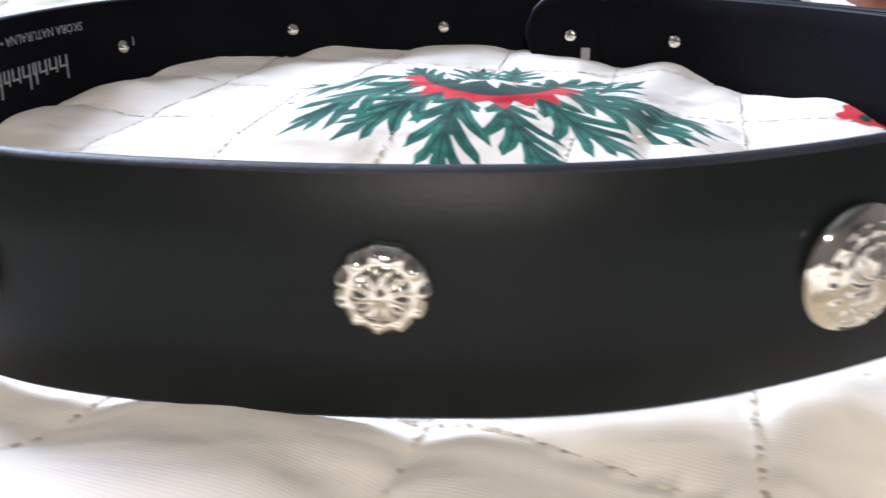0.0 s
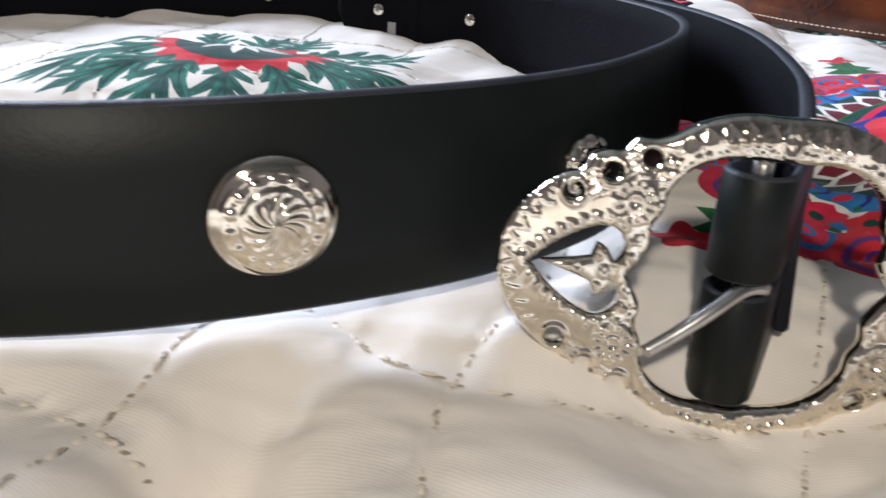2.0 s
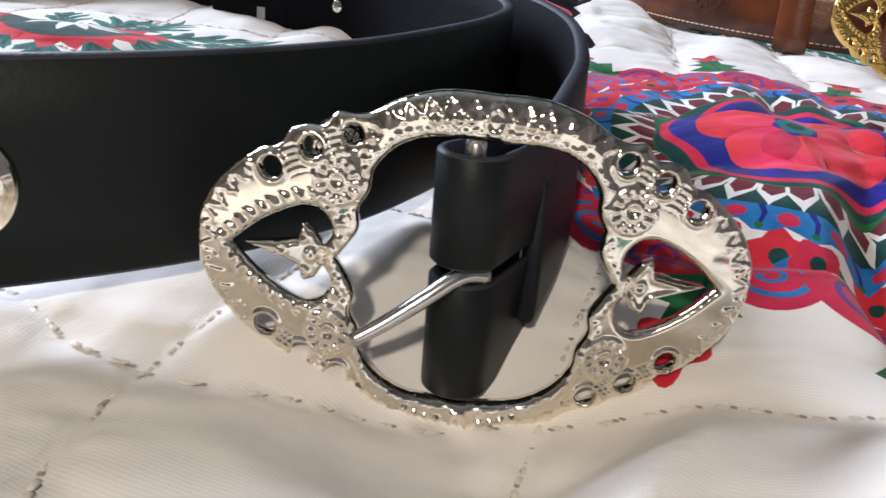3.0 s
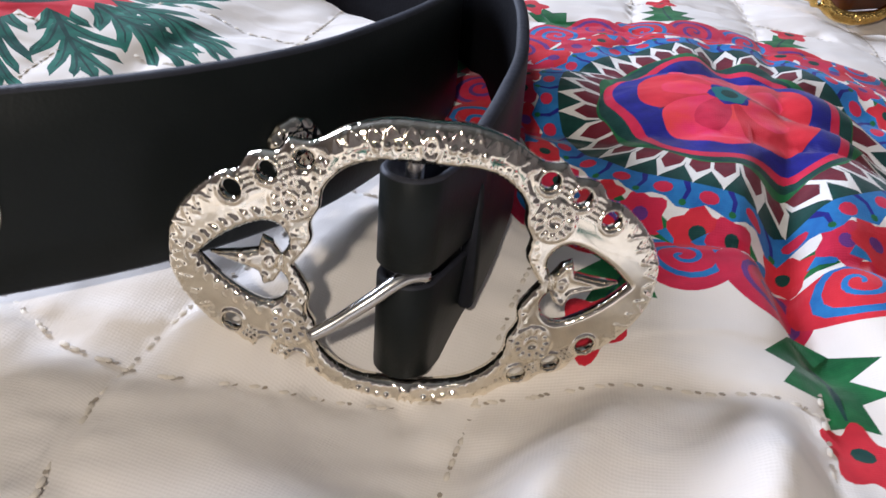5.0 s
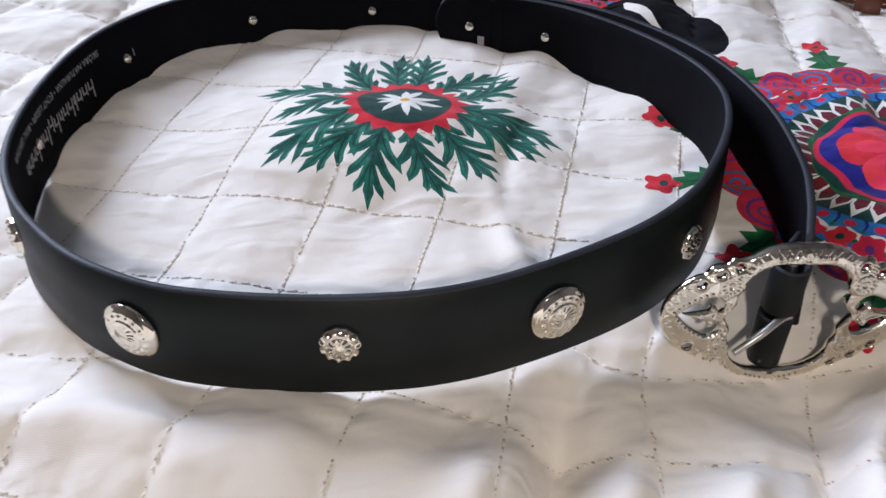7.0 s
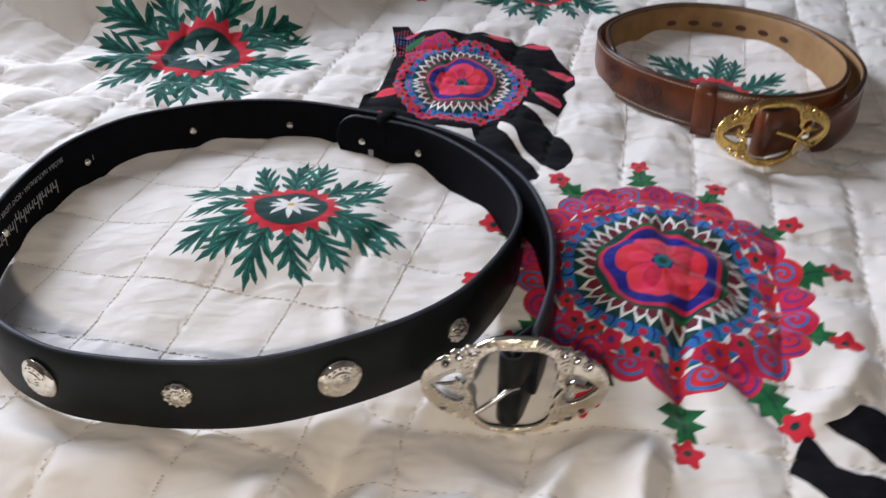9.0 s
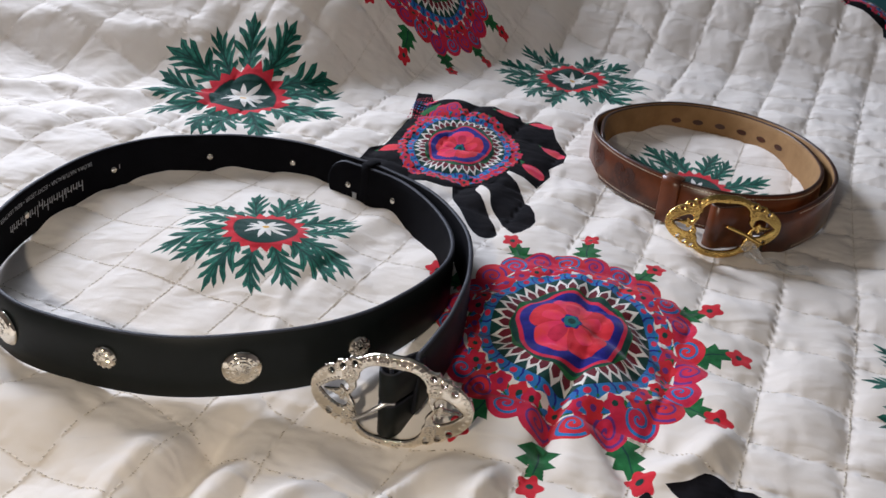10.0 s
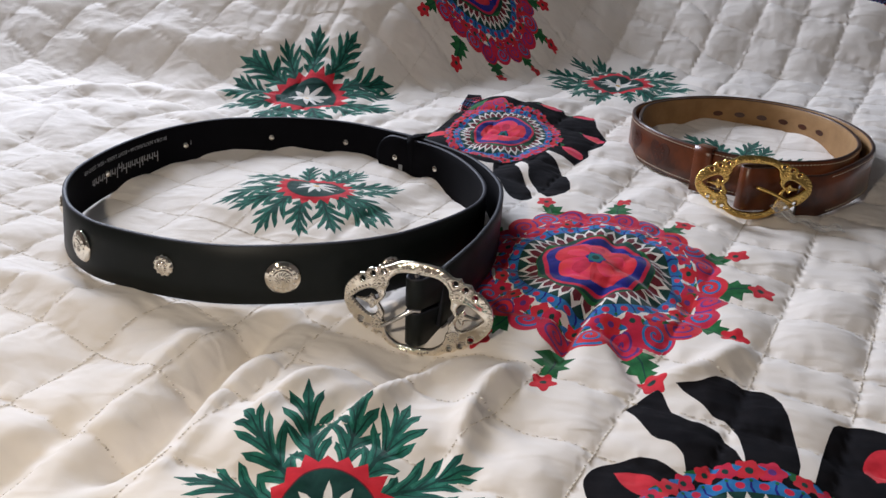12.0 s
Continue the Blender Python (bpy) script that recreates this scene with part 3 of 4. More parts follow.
window = tagged(new("window_1"), "white window frame letting in daylight", "window", kind="structure")
for lo, hi in (((wx0 + 0.03, 0.90, 0.50), (wx1 - 0.03, 0.95, 1.70)), ((wx0 + 0.03, 1.95, 0.50), (wx1 - 0.03, 2.00, 1.70)), ((wx0 + 0.03, 0.95, 0.50), (wx1 - 0.03, 1.95, 0.55)),
               ((wx0 + 0.03, 0.95, 1.65), (wx1 - 0.03, 1.95, 1.70)), ((wx0 + 0.03, 1.425, 0.55), (wx1 - 0.03, 1.475, 1.65))):
    part("window_frame", box_mesh("window_frame", lo, hi, WHITE_PAINT, 0.006), window)
tagged(new("ceiling", box_mesh("ceiling", (wx0, room_lo[1] - 0.12, zc), (room_hi[0] + 0.12, room_hi[1] + 0.12, zc + 0.1), DIM_PAINT)), "dim grey painted ceiling", "ceiling", kind="structure")
tagged(new("floor", box_mesh("floor", (wx0, room_lo[1] - 0.12, zf - 0.1), (room_hi[0] + 0.12, room_hi[1] + 0.12, zf), WOOD)), "brown wooden floor", "floor", kind="structure")
bed = thing("bed", "mattress under a quilted cover", "bed", (0, 0, 0))
part("mattress", box_mesh("mattress", (-1.05, -1.0, -0.45), (0.92, 1.5, -0.14), TICKING, 0.04), bed)
part("bed_base", box_mesh("bed_base", (-1.03, -0.98, zf), (0.90, 1.48, -0.452), WOOD, 0.01), bed)

# ---- quilted cover with its prints ----


def grid(x0, x1, y0, y1, step):
    xs, ys = np.arange(x0, x1 + 1e-6, step), np.arange(y0, y1 + 1e-6, step)
    gx, gy = np.meshgrid(xs, ys)
    gx = gx + (np.arange(len(ys)) % 2)[:, None] * step * 0.5
    return np.stack([gx.ravel(), gy.ravel()], 1)


def build_cover():
    """Squares of cloth, each cut along the outlines of the prints that cross it, joined to a coarser sheet around them."""
    step, per = 0.0032, 24
    x0, y0, nx_t, ny_t = -0.6072, -0.16, 18, 16
    side = step * per
    shapes_all = []
    for k, (_, _, shapes, x, y, turn, scale, flat) in enumerate(PRINTS):
        for poly, colour in shapes:
            poly = turned(poly, radians(turn), (0, 0), scale) * (1, flat) + (x, y)
            shapes_all.append((poly, k, INK_NAMES.index(colour), poly.min(0), poly.max(0)))
    index, co, tris, tags = {}, [], [], []

    def vertex(px, py):
        key = (round(px * 2e6), round(py * 2e6))
        i = index.get(key)
        if i is None:
            i = index[key] = len(co)
            co.append((px, py))
        return i

    def collect(verts, faces, inside, polys, local):
        names = {}
        flat = np.array([(v.x, v.y) for v in verts])
        mids = flat[np.array(faces)].mean(1)
        tops = topmost(mids, polys)
        for f, (cx, cy), top in zip(faces, mids, tops):
            if not inside(cx, cy):
                continue
            ids = []
            for i in f:
                if i not in names:
                    names[i] = vertex(verts[i].x, verts[i].y)
                ids.append(names[i])
            if len(set(ids)) < 3:
                continue
            tris.append(ids)
            tags.append(local[top] if top >= 0 else (-1, 0))

    for ty in range(ny_t):
        for tx in range(nx_t):
            ax, ay = x0 + tx * side, y0 + ty * side
            bx, by = ax + side, ay + side
            inside = [q for q in shapes_all if q[3][0] < bx and q[4][0] > ax and q[3][1] < by and q[4][1] > ay]
            g = [(x0 + (tx * per + i) * step, y0 + (ty * per + j) * step) for j in range(per + 1) for i in range(per + 1)]
            if not inside:
                ids = [vertex(*p) for p in g]
                for j in range(per):
                    for i in range(per):
                        a, b = j * (per + 1) + i, (j + 1) * (per + 1) + i
                        tris.append([ids[a], ids[a + 1], ids[b + 1]])
                        tris.append([ids[a], ids[b + 1], ids[b]])
                        tags += [(-1, 0), (-1, 0)]
                continue
            rim = [i for i in range(per + 1)] + [(j + 1) * (per + 1) - 1 for j in range(1, per + 1)] + [per * (per + 1) + i for i in range(per - 1, -1, -1)] + [j * (per + 1) for j in range(per - 1, 0, -1)]
            pts = [Vector(p) for p in g]
            edges = [(rim[i], rim[(i + 1) % len(rim)]) for i in range(len(rim))]
            for q in inside:
                n0, m = len(pts), len(q[0])
                edges += [(n0 + i, n0 + (i + 1) % m) for i in range(m)]
                pts += [Vector(p) for p in q[0].tolist()]
            verts, _, fs, _, _, _ = cdt(pts, edges, [], 0, 1e-6, False)
            collect(verts, fs, lambda cx, cy: ax < cx < bx and ay < cy < by, [q[0] for q in inside], [q[1:3] for q in inside])
    # the sheet around
    x1, y1 = x0 + nx_t * side, y0 + ny_t * side
    mid = grid(-0.70, 0.90, -0.30, 1.20, 0.0075)
    far = grid(-1.06, 1.02, -1.00, 1.50, 0.03)
    far = far[~((far[:, 0] > -0.71) & (far[:, 0] < 0.91) & (far[:, 1] > -0.31) & (far[:, 1] < 1.21))]
    sheet = np.vstack([mid, far])
    sheet = sheet[~((sheet[:, 0] > x0 - 0.002) & (sheet[:, 0] < x1 + 0.002) & (sheet[:, 1] > y0 - 0.002) & (sheet[:, 1] < y1 + 0.002))]
    rim = [q for q in co if abs(q[0] - x0) < 1e-5 or abs(q[0] - x1) < 1e-5 or abs(q[1] - y0) < 1e-5 or abs(q[1] - y1) < 1e-5]
    verts, _, fs, _, _, _ = cdt([Vector(p) for p in sheet.tolist()] + [Vector(p) for p in rim], [], [], 0, 1e-6, False)
    collect(verts, fs, lambda cx, cy: not (x0 < cx < x1 and y0 < cy < y1), [], [])
    co = np.array(co)
    e = 0.0008
    z = cloth_height(co[:, 0], co[:, 1])
    nx = -(cloth_height(co[:, 0] + e, co[:, 1]) - cloth_height(co[:, 0] - e, co[:, 1])) / (2 * e)
    ny = -(cloth_height(co[:, 0], co[:, 1] + e) - cloth_height(co[:, 0], co[:, 1] - e)) / (2 * e)
    normal = np.stack([nx, ny, np.ones(len(co))], 1)
    normal /= np.linalg.norm(normal, axis=1)[:, None]
    xyz = np.column_stack([co, z])
    groups, seen = {}, set()
    for f, (k, ink) in zip(tris, tags):
        a, b, c = (co[i] for i in f[:3])
        if (b[0] - a[0]) * (c[1] - a[1]) - (b[1] - a[1]) * (c[0] - a[0]) < 0:
            f = f[::-1]
        key = tuple(sorted(f))
        if key in seen:
            continue
        seen.add(key)
        lst = groups.setdefault(k, ([], []))
        lst[0].append(f)
        lst[1].append(ink)

    def piece(name, k):
        fs, mats = groups[k]
        used = np.unique(np.concatenate([np.array(f) for f in fs]))
        back = np.full(len(xyz), -1)
        back[used] = np.arange(len(used))
        slots = sorted(set(mats))
        materials = [CLOTH] if k < 0 else [INKS[INK_NAMES[m]] for m in slots]
        return mesh_of(name, xyz[used], [[int(back[i]) for i in f] for f in fs], materials, [slots.index(m) for m in mats], True, normal[used])
    cover = thing("bedspread", "rumpled cream quilted cotton bedspread with bright folk prints", "bedspread", data=piece("bedspread", -1))
    for k, (name, label, *_) in enumerate(PRINTS):
        if k in groups:
            part(name, piece(name, k), cover, label)
    return cover


bedspread = build_cover()


def build_stitches(cover):
    """Short thread stitches along the quilting lines, with painted shade spots in the gaps: far too many to count."""
    gx, gy = np.meshgrid(np.arange(-0.6, 0.9, 0.0012), np.arange(-0.25, 1.05, 0.0012))
    uu, vv = quilt_uv(gx, gy)
    spots = []
    for field, other in ((uu, vv), (vv, uu)):
        k = np.round(field)
        for line in range(int(k.min()), int(k.max()) + 1):
            d = np.abs(field - line)
            near = d < 0.02
            if not near.any():
                continue
            o, px, py, dd = other[near], gx[near], gy[near], d[near]
            cell = np.floor(o / (0.0044 / CELL)).astype(int)
            order = np.lexsort((dd, cell))
            _, first = np.unique(cell[order], return_index=True)
            pick = order[first]
            q = np.stack([px[pick], py[pick]], 1)
            if len(q) > 2:
                t = np.gradient(q, axis=0)
                spots.append(np.column_stack([q, t]))
    spots = np.vstack(spots)
    keep = np.linalg.norm(spots[:, 2:], axis=1) < 0.012
    spots = spots[keep]
    inks = [turned(poly, radians(turn), (0, 0), scale) * (1, flat) + (x, y) for _, _, shapes, x, y, turn, scale, flat in PRINTS for poly, _ in shapes]
    spots = spots[topmost(spots[:, :2], inks) < 0]
    t = spots[:, 2:] / np.maximum(np.linalg.norm(spots[:, 2:], axis=1), 1e-9)[:, None]
    n = np.stack([-t[:, 1], t[:, 0]], 1)
    ring = [(-1.0, 0, -0.3), (-0.6, 0.9, -0.2), (0.6, 0.9, -0.2), (1.0, 0, -0.3), (0.6, -0.9, -0.2), (-0.6, -0.9, -0.2), (-0.45, 0, 0.9), (0.45, 0, 0.9)]
    faces0 = [(0, 6, 1), (1, 6, 7, 2), (2, 7, 3), (3, 7, 4), (4, 7, 6, 5), (5, 6, 0)]
    vs, fs, slots = [], [], []
    z = cloth_height(spots[:, 0], spots[:, 1]) + 0.0003
    hole_shade = spots[:, :2] + t * 0.0022
    zp = cloth_height(hole_shade[:, 0], hole_shade[:, 1]) + 0.0004
    for i in range(len(spots)):
        base = len(vs)
        for a, b, c in ring:
            vs.append((spots[i, 0] + t[i, 0] * a * 0.0015 + n[i, 0] * b * 0.0007, spots[i, 1] + t[i, 1] * a * 0.0015 + n[i, 1] * b * 0.0007, z[i] + c * 0.0005))
        fs += [[base + k for k in f] for f in faces0]
        # a flat darker spot just above the cloth paints the hole's shade
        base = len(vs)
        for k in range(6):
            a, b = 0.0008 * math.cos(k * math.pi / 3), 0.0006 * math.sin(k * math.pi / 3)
            vs.append((hole_shade[i, 0] + t[i, 0] * a + n[i, 0] * b, hole_shade[i, 1] + t[i, 1] * a + n[i, 1] * b, zp[i]))
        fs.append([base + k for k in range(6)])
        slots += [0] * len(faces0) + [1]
    ob = part("quilting_stitches", mesh_of("quilting_stitches", vs, fs, [THREAD, NEEDLE_HOLE_SHADE], slots), cover, "rows of cream quilting stitches")
    tagged(ob, kind="stuff")


build_stitches(bedspread)

# ---- straps ----


class Strap:
    """A strap standing on edge along a curve of its top edge; place(s, h, out) gives a point at s along, h up from the lower edge, out of its face."""

    def __init__(self, tops, lean, width, thick, step=0.004):
        self.top = resample(smooth_path(tops), step)
        d = np.gradient(self.top, axis=0)
        d[:, 2] = 0
        d /= np.linalg.norm(d, axis=1)[:, None]
        self.side = np.stack([d[:, 1], -d[:, 0], np.zeros(len(d))], 1)
        self.up = lean(self.top)
        self.up /= np.linalg.norm(self.up, axis=1)[:, None]
        self.width, self.thick = width, thick
        self.s = np.r_[0, np.cumsum(np.linalg.norm(np.diff(self.top, axis=0), axis=1))]

    def frame_at(self, s):
        f = lambda a: np.array([np.interp(s, self.s, a[:, k]) for k in range(3)])
        return f(self.top), f(self.side), f(self.up)

    def place(self, s, h, out):
        t, n, u = self.frame_at(s)
        return t - u * (self.width - h) + n * out

    def nearest(self, x, y, lo=0.0, hi=9.0):
        ok = (self.s >= lo) & (self.s <= hi)
        d = np.hypot(self.top[:, 0] - x, self.top[:, 1] - y) + np.where(ok, 0, 9)
        return self.s[int(np.argmin(d))]

    def mesh(self, name, mats, tip=0.0):
        """mats: face, edge, back."""
        w, t = self.width, self.thick / 2
        r = 0.0009
        prof = [(0.0, t - r), (r, t), (w * 0.2, t), (w * 0.4, t), (w * 0.6, t), (w * 0.8, t), (w - r, t), (w, t - r), (w, -t + r), (w - r, -t), (w * 0.66, -t), (w * 0.33, -t), (r, -t), (0.0, -t + r)]
        kind = [1, 0, 0, 0, 0, 0, 1, 1, 1, 2, 2, 2, 1, 1]
        vs, fs, idx = [], [], []
        n = len(prof)
        for i, s in enumerate(self.s):
            squeeze = 1.0
            if tip and s < tip:
                squeeze = math.sqrt(max(0.02, 1 - (1 - s / tip) ** 2))
            for h, o in prof:
                vs.append(self.top[i] - self.up[i] * (w / 2 - (h - w / 2) * squeeze) + self.side[i] * o)
            if i:
                a, b = (i - 1) * n, i * n
                for k in range(n):
                    j = (k + 1) % n
                    fs.append([a + k, a + j, b + j, b + k])
                    idx.append(kind[k])
        fs += [list(range(n))[::-1], list(range((len(self.s) - 1) * n, len(self.s) * n))]
        idx += [1, 1]
        me = mesh_of(name, vs, fs, mats, idx)
        bm = bmesh.new()
        bm.from_mesh(me)
        bmesh.ops.recalc_face_normals(bm, faces=bm.faces[:])
        bm.to_mesh(me)
        bm.free()
        return me

    def patch(self, name, polys, mat, out, tall=0.0004):
        """Flat shapes given as (along, up) lists, laid on the face at the height out, with a little thickness."""
        vs, fs = [], []
        for poly in polys:
            base = len(vs)
            k = len(poly)
            for o in (out, out + math.copysign(tall, out)):
                vs += [self.place(s, h, o) for s, h in poly]
            fs.append([base + k + i for i in range(k)])
            fs += [[base + i, base + (i + 1) % k, base + k + (i + 1) % k, base + k + i] for i in range(k)]
        me = mesh_of(name, vs, fs, [mat], smooth=False)
        bm = bmesh.new()
        bm.from_mesh(me)
        bmesh.ops.recalc_face_normals(bm, faces=bm.faces[:])
        bm.to_mesh(me)
        bm.free()
        return me


def face_matrix(at, outward, up):
    z = Vector(outward).normalized()
    y = Vector(up)
    y = (y - z * y.dot(z)).normalized()
    m = Matrix((y.cross(z), y, z)).transposed().to_4x4()
    m.translation = Vector(at)
    return m


def polar_mesh(name, radius, height, mat, nr=26, na=96, rim=None):
    """A round boss facing +z; height(r from 0 to 1, angle) in metres."""
    vs, fs = [(0, 0, float(height(0.0, 0.0)))], []
    for i in range(1, nr + 1):
        q = i / nr
        for j in range(na):
            a = 2 * np.pi * j / na
            r = radius * q * (rim(a) if rim else 1.0)
            vs.append((r * math.cos(a), r * math.sin(a), float(height(q, a))))
    for j in range(na):
        vs.append((vs[1 + (nr - 1) * na + j][0], vs[1 + (nr - 1) * na + j][1], -0.0004))
    fs += [[0, 1 + j, 1 + (j + 1) % na] for j in range(na)]
    for i in range(nr):
        a, b = 1 + i * na, 1 + (i + 1) * na
        fs += [[a + j, b + j, b + (j + 1) % na, a + (j + 1) % na] for j in range(na)]
    return mesh_of(name, vs, fs, [mat])


def bell(x, w):
    return math.exp(-(x / w) ** 2)


def big_stud_height(q, a):
    z = 0.0046 * math.sqrt(max(0.0, 1 - q ** 2 * 0.98)) * (1 - 0.25 * q)
    z += 0.00025 * bell(q - 0.52, 0.035) + 0.00025 * bell(q - 0.80, 0.03) - 0.0002 * bell(q - 0.58, 0.03)
    z += 0.00045 * bell(q - 0.30, 0.17) * max(0.0, math.cos(14 * (a + 1.6 * q))) * (1 if q > 0.05 else 0)
    z += 0.0005 * bell(q - 0.69, 0.065) * max(0.0, math.cos(7.5 * a * 2)) ** 0.7
    return z + 0.0005 * bell(q, 0.06)


def small_stud_height(q, a):
    z = 0.0036 * math.sqrt(max(0.0, 1 - q ** 2 * 0.98))
    z += 0.00055 * bell(q - 0.84, 0.12) * max(0.0, math.cos(11 * a)) + 0.00035 * bell(q - 0.45, 0.14) * math.cos(11 * a + 1.5 + 3 * q)
    return z + 0.0004 * bell(q, 0.12) - 0.00035 * bell(q - 0.62, 0.05)


BIG_STUD = polar_mesh("stud", 0.0125, big_stud_height, SILVER, 34, 132)
SMALL_STUD = polar_mesh("stud", 0.0080, small_stud_height, SILVER, 24, 110, rim=lambda a: 1 + 0.022 * math.cos(11 * a))
RIVET = polar_mesh("rivet", 0.0032, lambda q, a: 0.0013 * math.sqrt(max(0.0, 1 - q * q)) + 0.00025 * math.cos(5 * a) * q * (1 - q), SILVER, 8, 24)

# ---- buckle ----
BQ = ((0, 33.9), (-6, 33.6), (-11, 32.7), (-17, 30.4), (-22.0, 27.2), (-25.2, 26.3), (-28.0, 26.2), (-30.2, 23.6), (-33.2, 23.2), (-36.0, 21.9), (-38.0, 18.9), (-41.0, 17.8), (-45.2, 14.6), (-49.4, 9.8), (-51.8, 4.6), (-52.2, 0))
OPEN = ((0, 25.6), (-7, 25.4), (-12.4, 24.5), (-17.3, 21.8), (-20.6, 17.6), (-21.2, 13.5), (-22.9, 10.0), (-22.6, 6.3), (-24.2, 3.2), (-26.4, 0))
HEART = ((-46.0, 0), (-41, 4.6), (-35.5, 8.0), (-31.2, 9.2), (-28.2, 7.4), (-27.4, 4.2), (-29.2, 1.2), (-29.4, 0))


def four_way(q, ends=True):
    q = smooth_path(q, 5)
    left = np.vstack([q, (q * (1, -1))[::-1][1:]])
    right = (left * (-1, 1))[::-1]
    return np.vstack([left[:-1], right[:-1]])


def buckle_mesh(name, mat):
    outline = four_way(BQ)
    opening = four_way(OPEN)
    shapes = [(outline, 1), (opening, 0)]
    for sx in (-1, 1):
        h = smooth_path(HEART, 5)
        heart = np.vstack([h, (h * (1, -1))[::-1][1:-1]]) * (-sx, 1)
        shapes.append((heart, 0))
        star = np.array([(-28.6, 1.6), (-30.6, 4.6), (-32.8, 5.6), (-33.6, 2.6), (-37.5, 1.6), (-43.6, 0.4), (-37.5, -1.2), (-33.4, -2.4), (-32.4, -5.4), (-30.2, -4.4), (-28.6, -1.6)]) * (-sx, 1)
        shapes.append((star, 1))
        for sz in (-1, 1):
            for x, z in ((39.0, 14.9), (32.0, 19.6), (24.8, 22.9)):
                shapes.append((ring_points(1.75, 16) + (sx * x, sz * z), 0))
    g = grid(-53, 53, -37, 37, 0.42)
    pts, edges, solid, lines = [g], [], [], []
    count = len(g)
    for poly, s in shapes:
        poly = resample(np.vstack([poly, poly[:1]]), 0.5)[:-1]
        pts.append(poly)
        edges += [(count + i, count + (i + 1) % len(poly)) for i in range(len(poly))]
        count += len(poly)
        solid.append(s)
        lines.append(poly)
    flat = np.vstack(pts)
    verts, _, tris, _, _, _ = cdt([Vector(p) for p in flat.tolist()], edges, [], 0, 1e-4, False)
    co = np.array([(v.x, v.y) for v in verts])
    keep = []
    for f, top in zip(tris, topmost(co[np.array(tris)].mean(1), lines)):
        if top >= 0 and solid[top]:
            a, b, c = (co[i] for i in f)
            keep.append(f if (b[0] - a[0]) * (c[1] - a[1]) - (b[1] - a[1]) * (c[0] - a[0]) > 0 else f[::-1])
    used = np.unique(np.array(keep))
    back = np.full(len(co), -1)
    back[used] = np.arange(len(used))
    keep = [[int(back[i]) for i in f] for f in keep]
    co = co[used]
    n = len(co)
    near, arc, which = np.full(n, 99.0), np.zeros(n), np.zeros(n, int)
    for k, line in enumerate(lines):
        d = np.linalg.norm(co[:, None, :] - line[None], axis=2)
        m, j = d.min(1), d.argmin(1)
        better = m < near
        near[better], arc[better], which[better] = m[better], j[better] * 0.5, k
    ex, ey = np.abs(co[:, 0]), np.abs(co[:, 1])
    z = 0.4 + 1.3 * np.sqrt(np.clip(1 - (1 - np.clip(near / 1.3, 0, 1)) ** 2, 0, 1))
    dome = 1.8 * np.clip(1 - (np.abs(np.hypot(co[:, 0] / 52, co[:, 1] / 36) - 0.80) / 0.42) ** 2, 0, 1) - 3.2 * (co[:, 1] / 36) ** 2 - 1.2 * (co[:, 0] / 52) ** 2
    big = which <= 1
    z += np.where(big, 1.5 * (1 - sstep(17, 25, ex)) * np.sqrt(np.clip(near / 5.0, 0, 1)), 0)
    z += dome
    heart = (which > 1) & np.isin(which, [2, 9])
    holes = ~big & ~heart & ~np.isin(which, [3, 10])
    # a row of raised triangles along the rim, away from the pierced shoulders
    saw = 1 - np.abs(2 * ((arc / 4.1) % 1.0) - 1)
    rim_zone = 1 - sstep(19.5, 21.5, ex) * (1 - sstep(40.5, 42.0, ex))
    z += np.where(which == 0, rim_zone * (0.40 * np.exp(-((near - 0.5 - 3.4 * saw) / 0.38) ** 2) + 0.15 * np.exp(-((near - 0.5) / 0.4) ** 2)), 0)
    # scalloped half-moons with beaded rims along the opening
    mx, my = (((arc / 6.3) % 1.0) - 0.5) * 6.3 / 2.6, near / 2.0
    mr, ma = np.hypot(mx, my), np.arctan2(my, mx)
    z += np.where(which == 1, 0.38 * np.exp(-((mr - 1.0) / 0.20) ** 2) * (0.55 + 0.45 * np.cos(9 * ma)) + 0.2 * (1 - sstep(0.7, 0.95, mr)), 0)
    # curled strokes round the hearts
    z += np.where(heart, 0.62 * np.maximum(0, np.cos(2 * np.pi * (arc / 2.25 + 0.16 * (near - 1.6) ** 2))) ** 1.3 * sstep(0.5, 0.9, near) * (1 - sstep(2.5, 3.2, near)), 0)
    z += np.where(holes, 0.75 * np.exp(-((near - 0.75) / 0.45) ** 2), 0)
    for sx in (-1, 1):
        for sz in (-1, 1):
            dx, dz = co[:, 0] - sx * 27.0, co[:, 1] - sz * 14.6
            r, a = np.hypot(dx, dz), np.arctan2(dz, dx)
            z += 0.85 * np.exp(-((r - 3.1) / 0.60) ** 2) * (0.5 + 0.5 * np.cos(12 * a)) + 0.6 * np.exp(-((r - 1.5) / 0.35) ** 2) - 0.35 * np.exp(-(r / 0.8) ** 2) + 0.45 * np.exp(-((r - 4.1) / 0.35) ** 2)
            # curved ribs between the holes
            for hx, hz in ((35.5, 17.4), (28.4, 21.4)):
                lx, lz = co[:, 0] - sx * hx, co[:, 1] - sz * hz
                across, run = lx * sx * 0.46 + lz * sz * 0.89, lx * sx * 0.89 - lz * sz * 0.46
                across = across + 0.10 * run ** 2
                z += 0.50 * np.cos(2 * np.pi * across / 1.15) * np.exp(-(run / 1.9) ** 4 - (across / 2.2) ** 4)
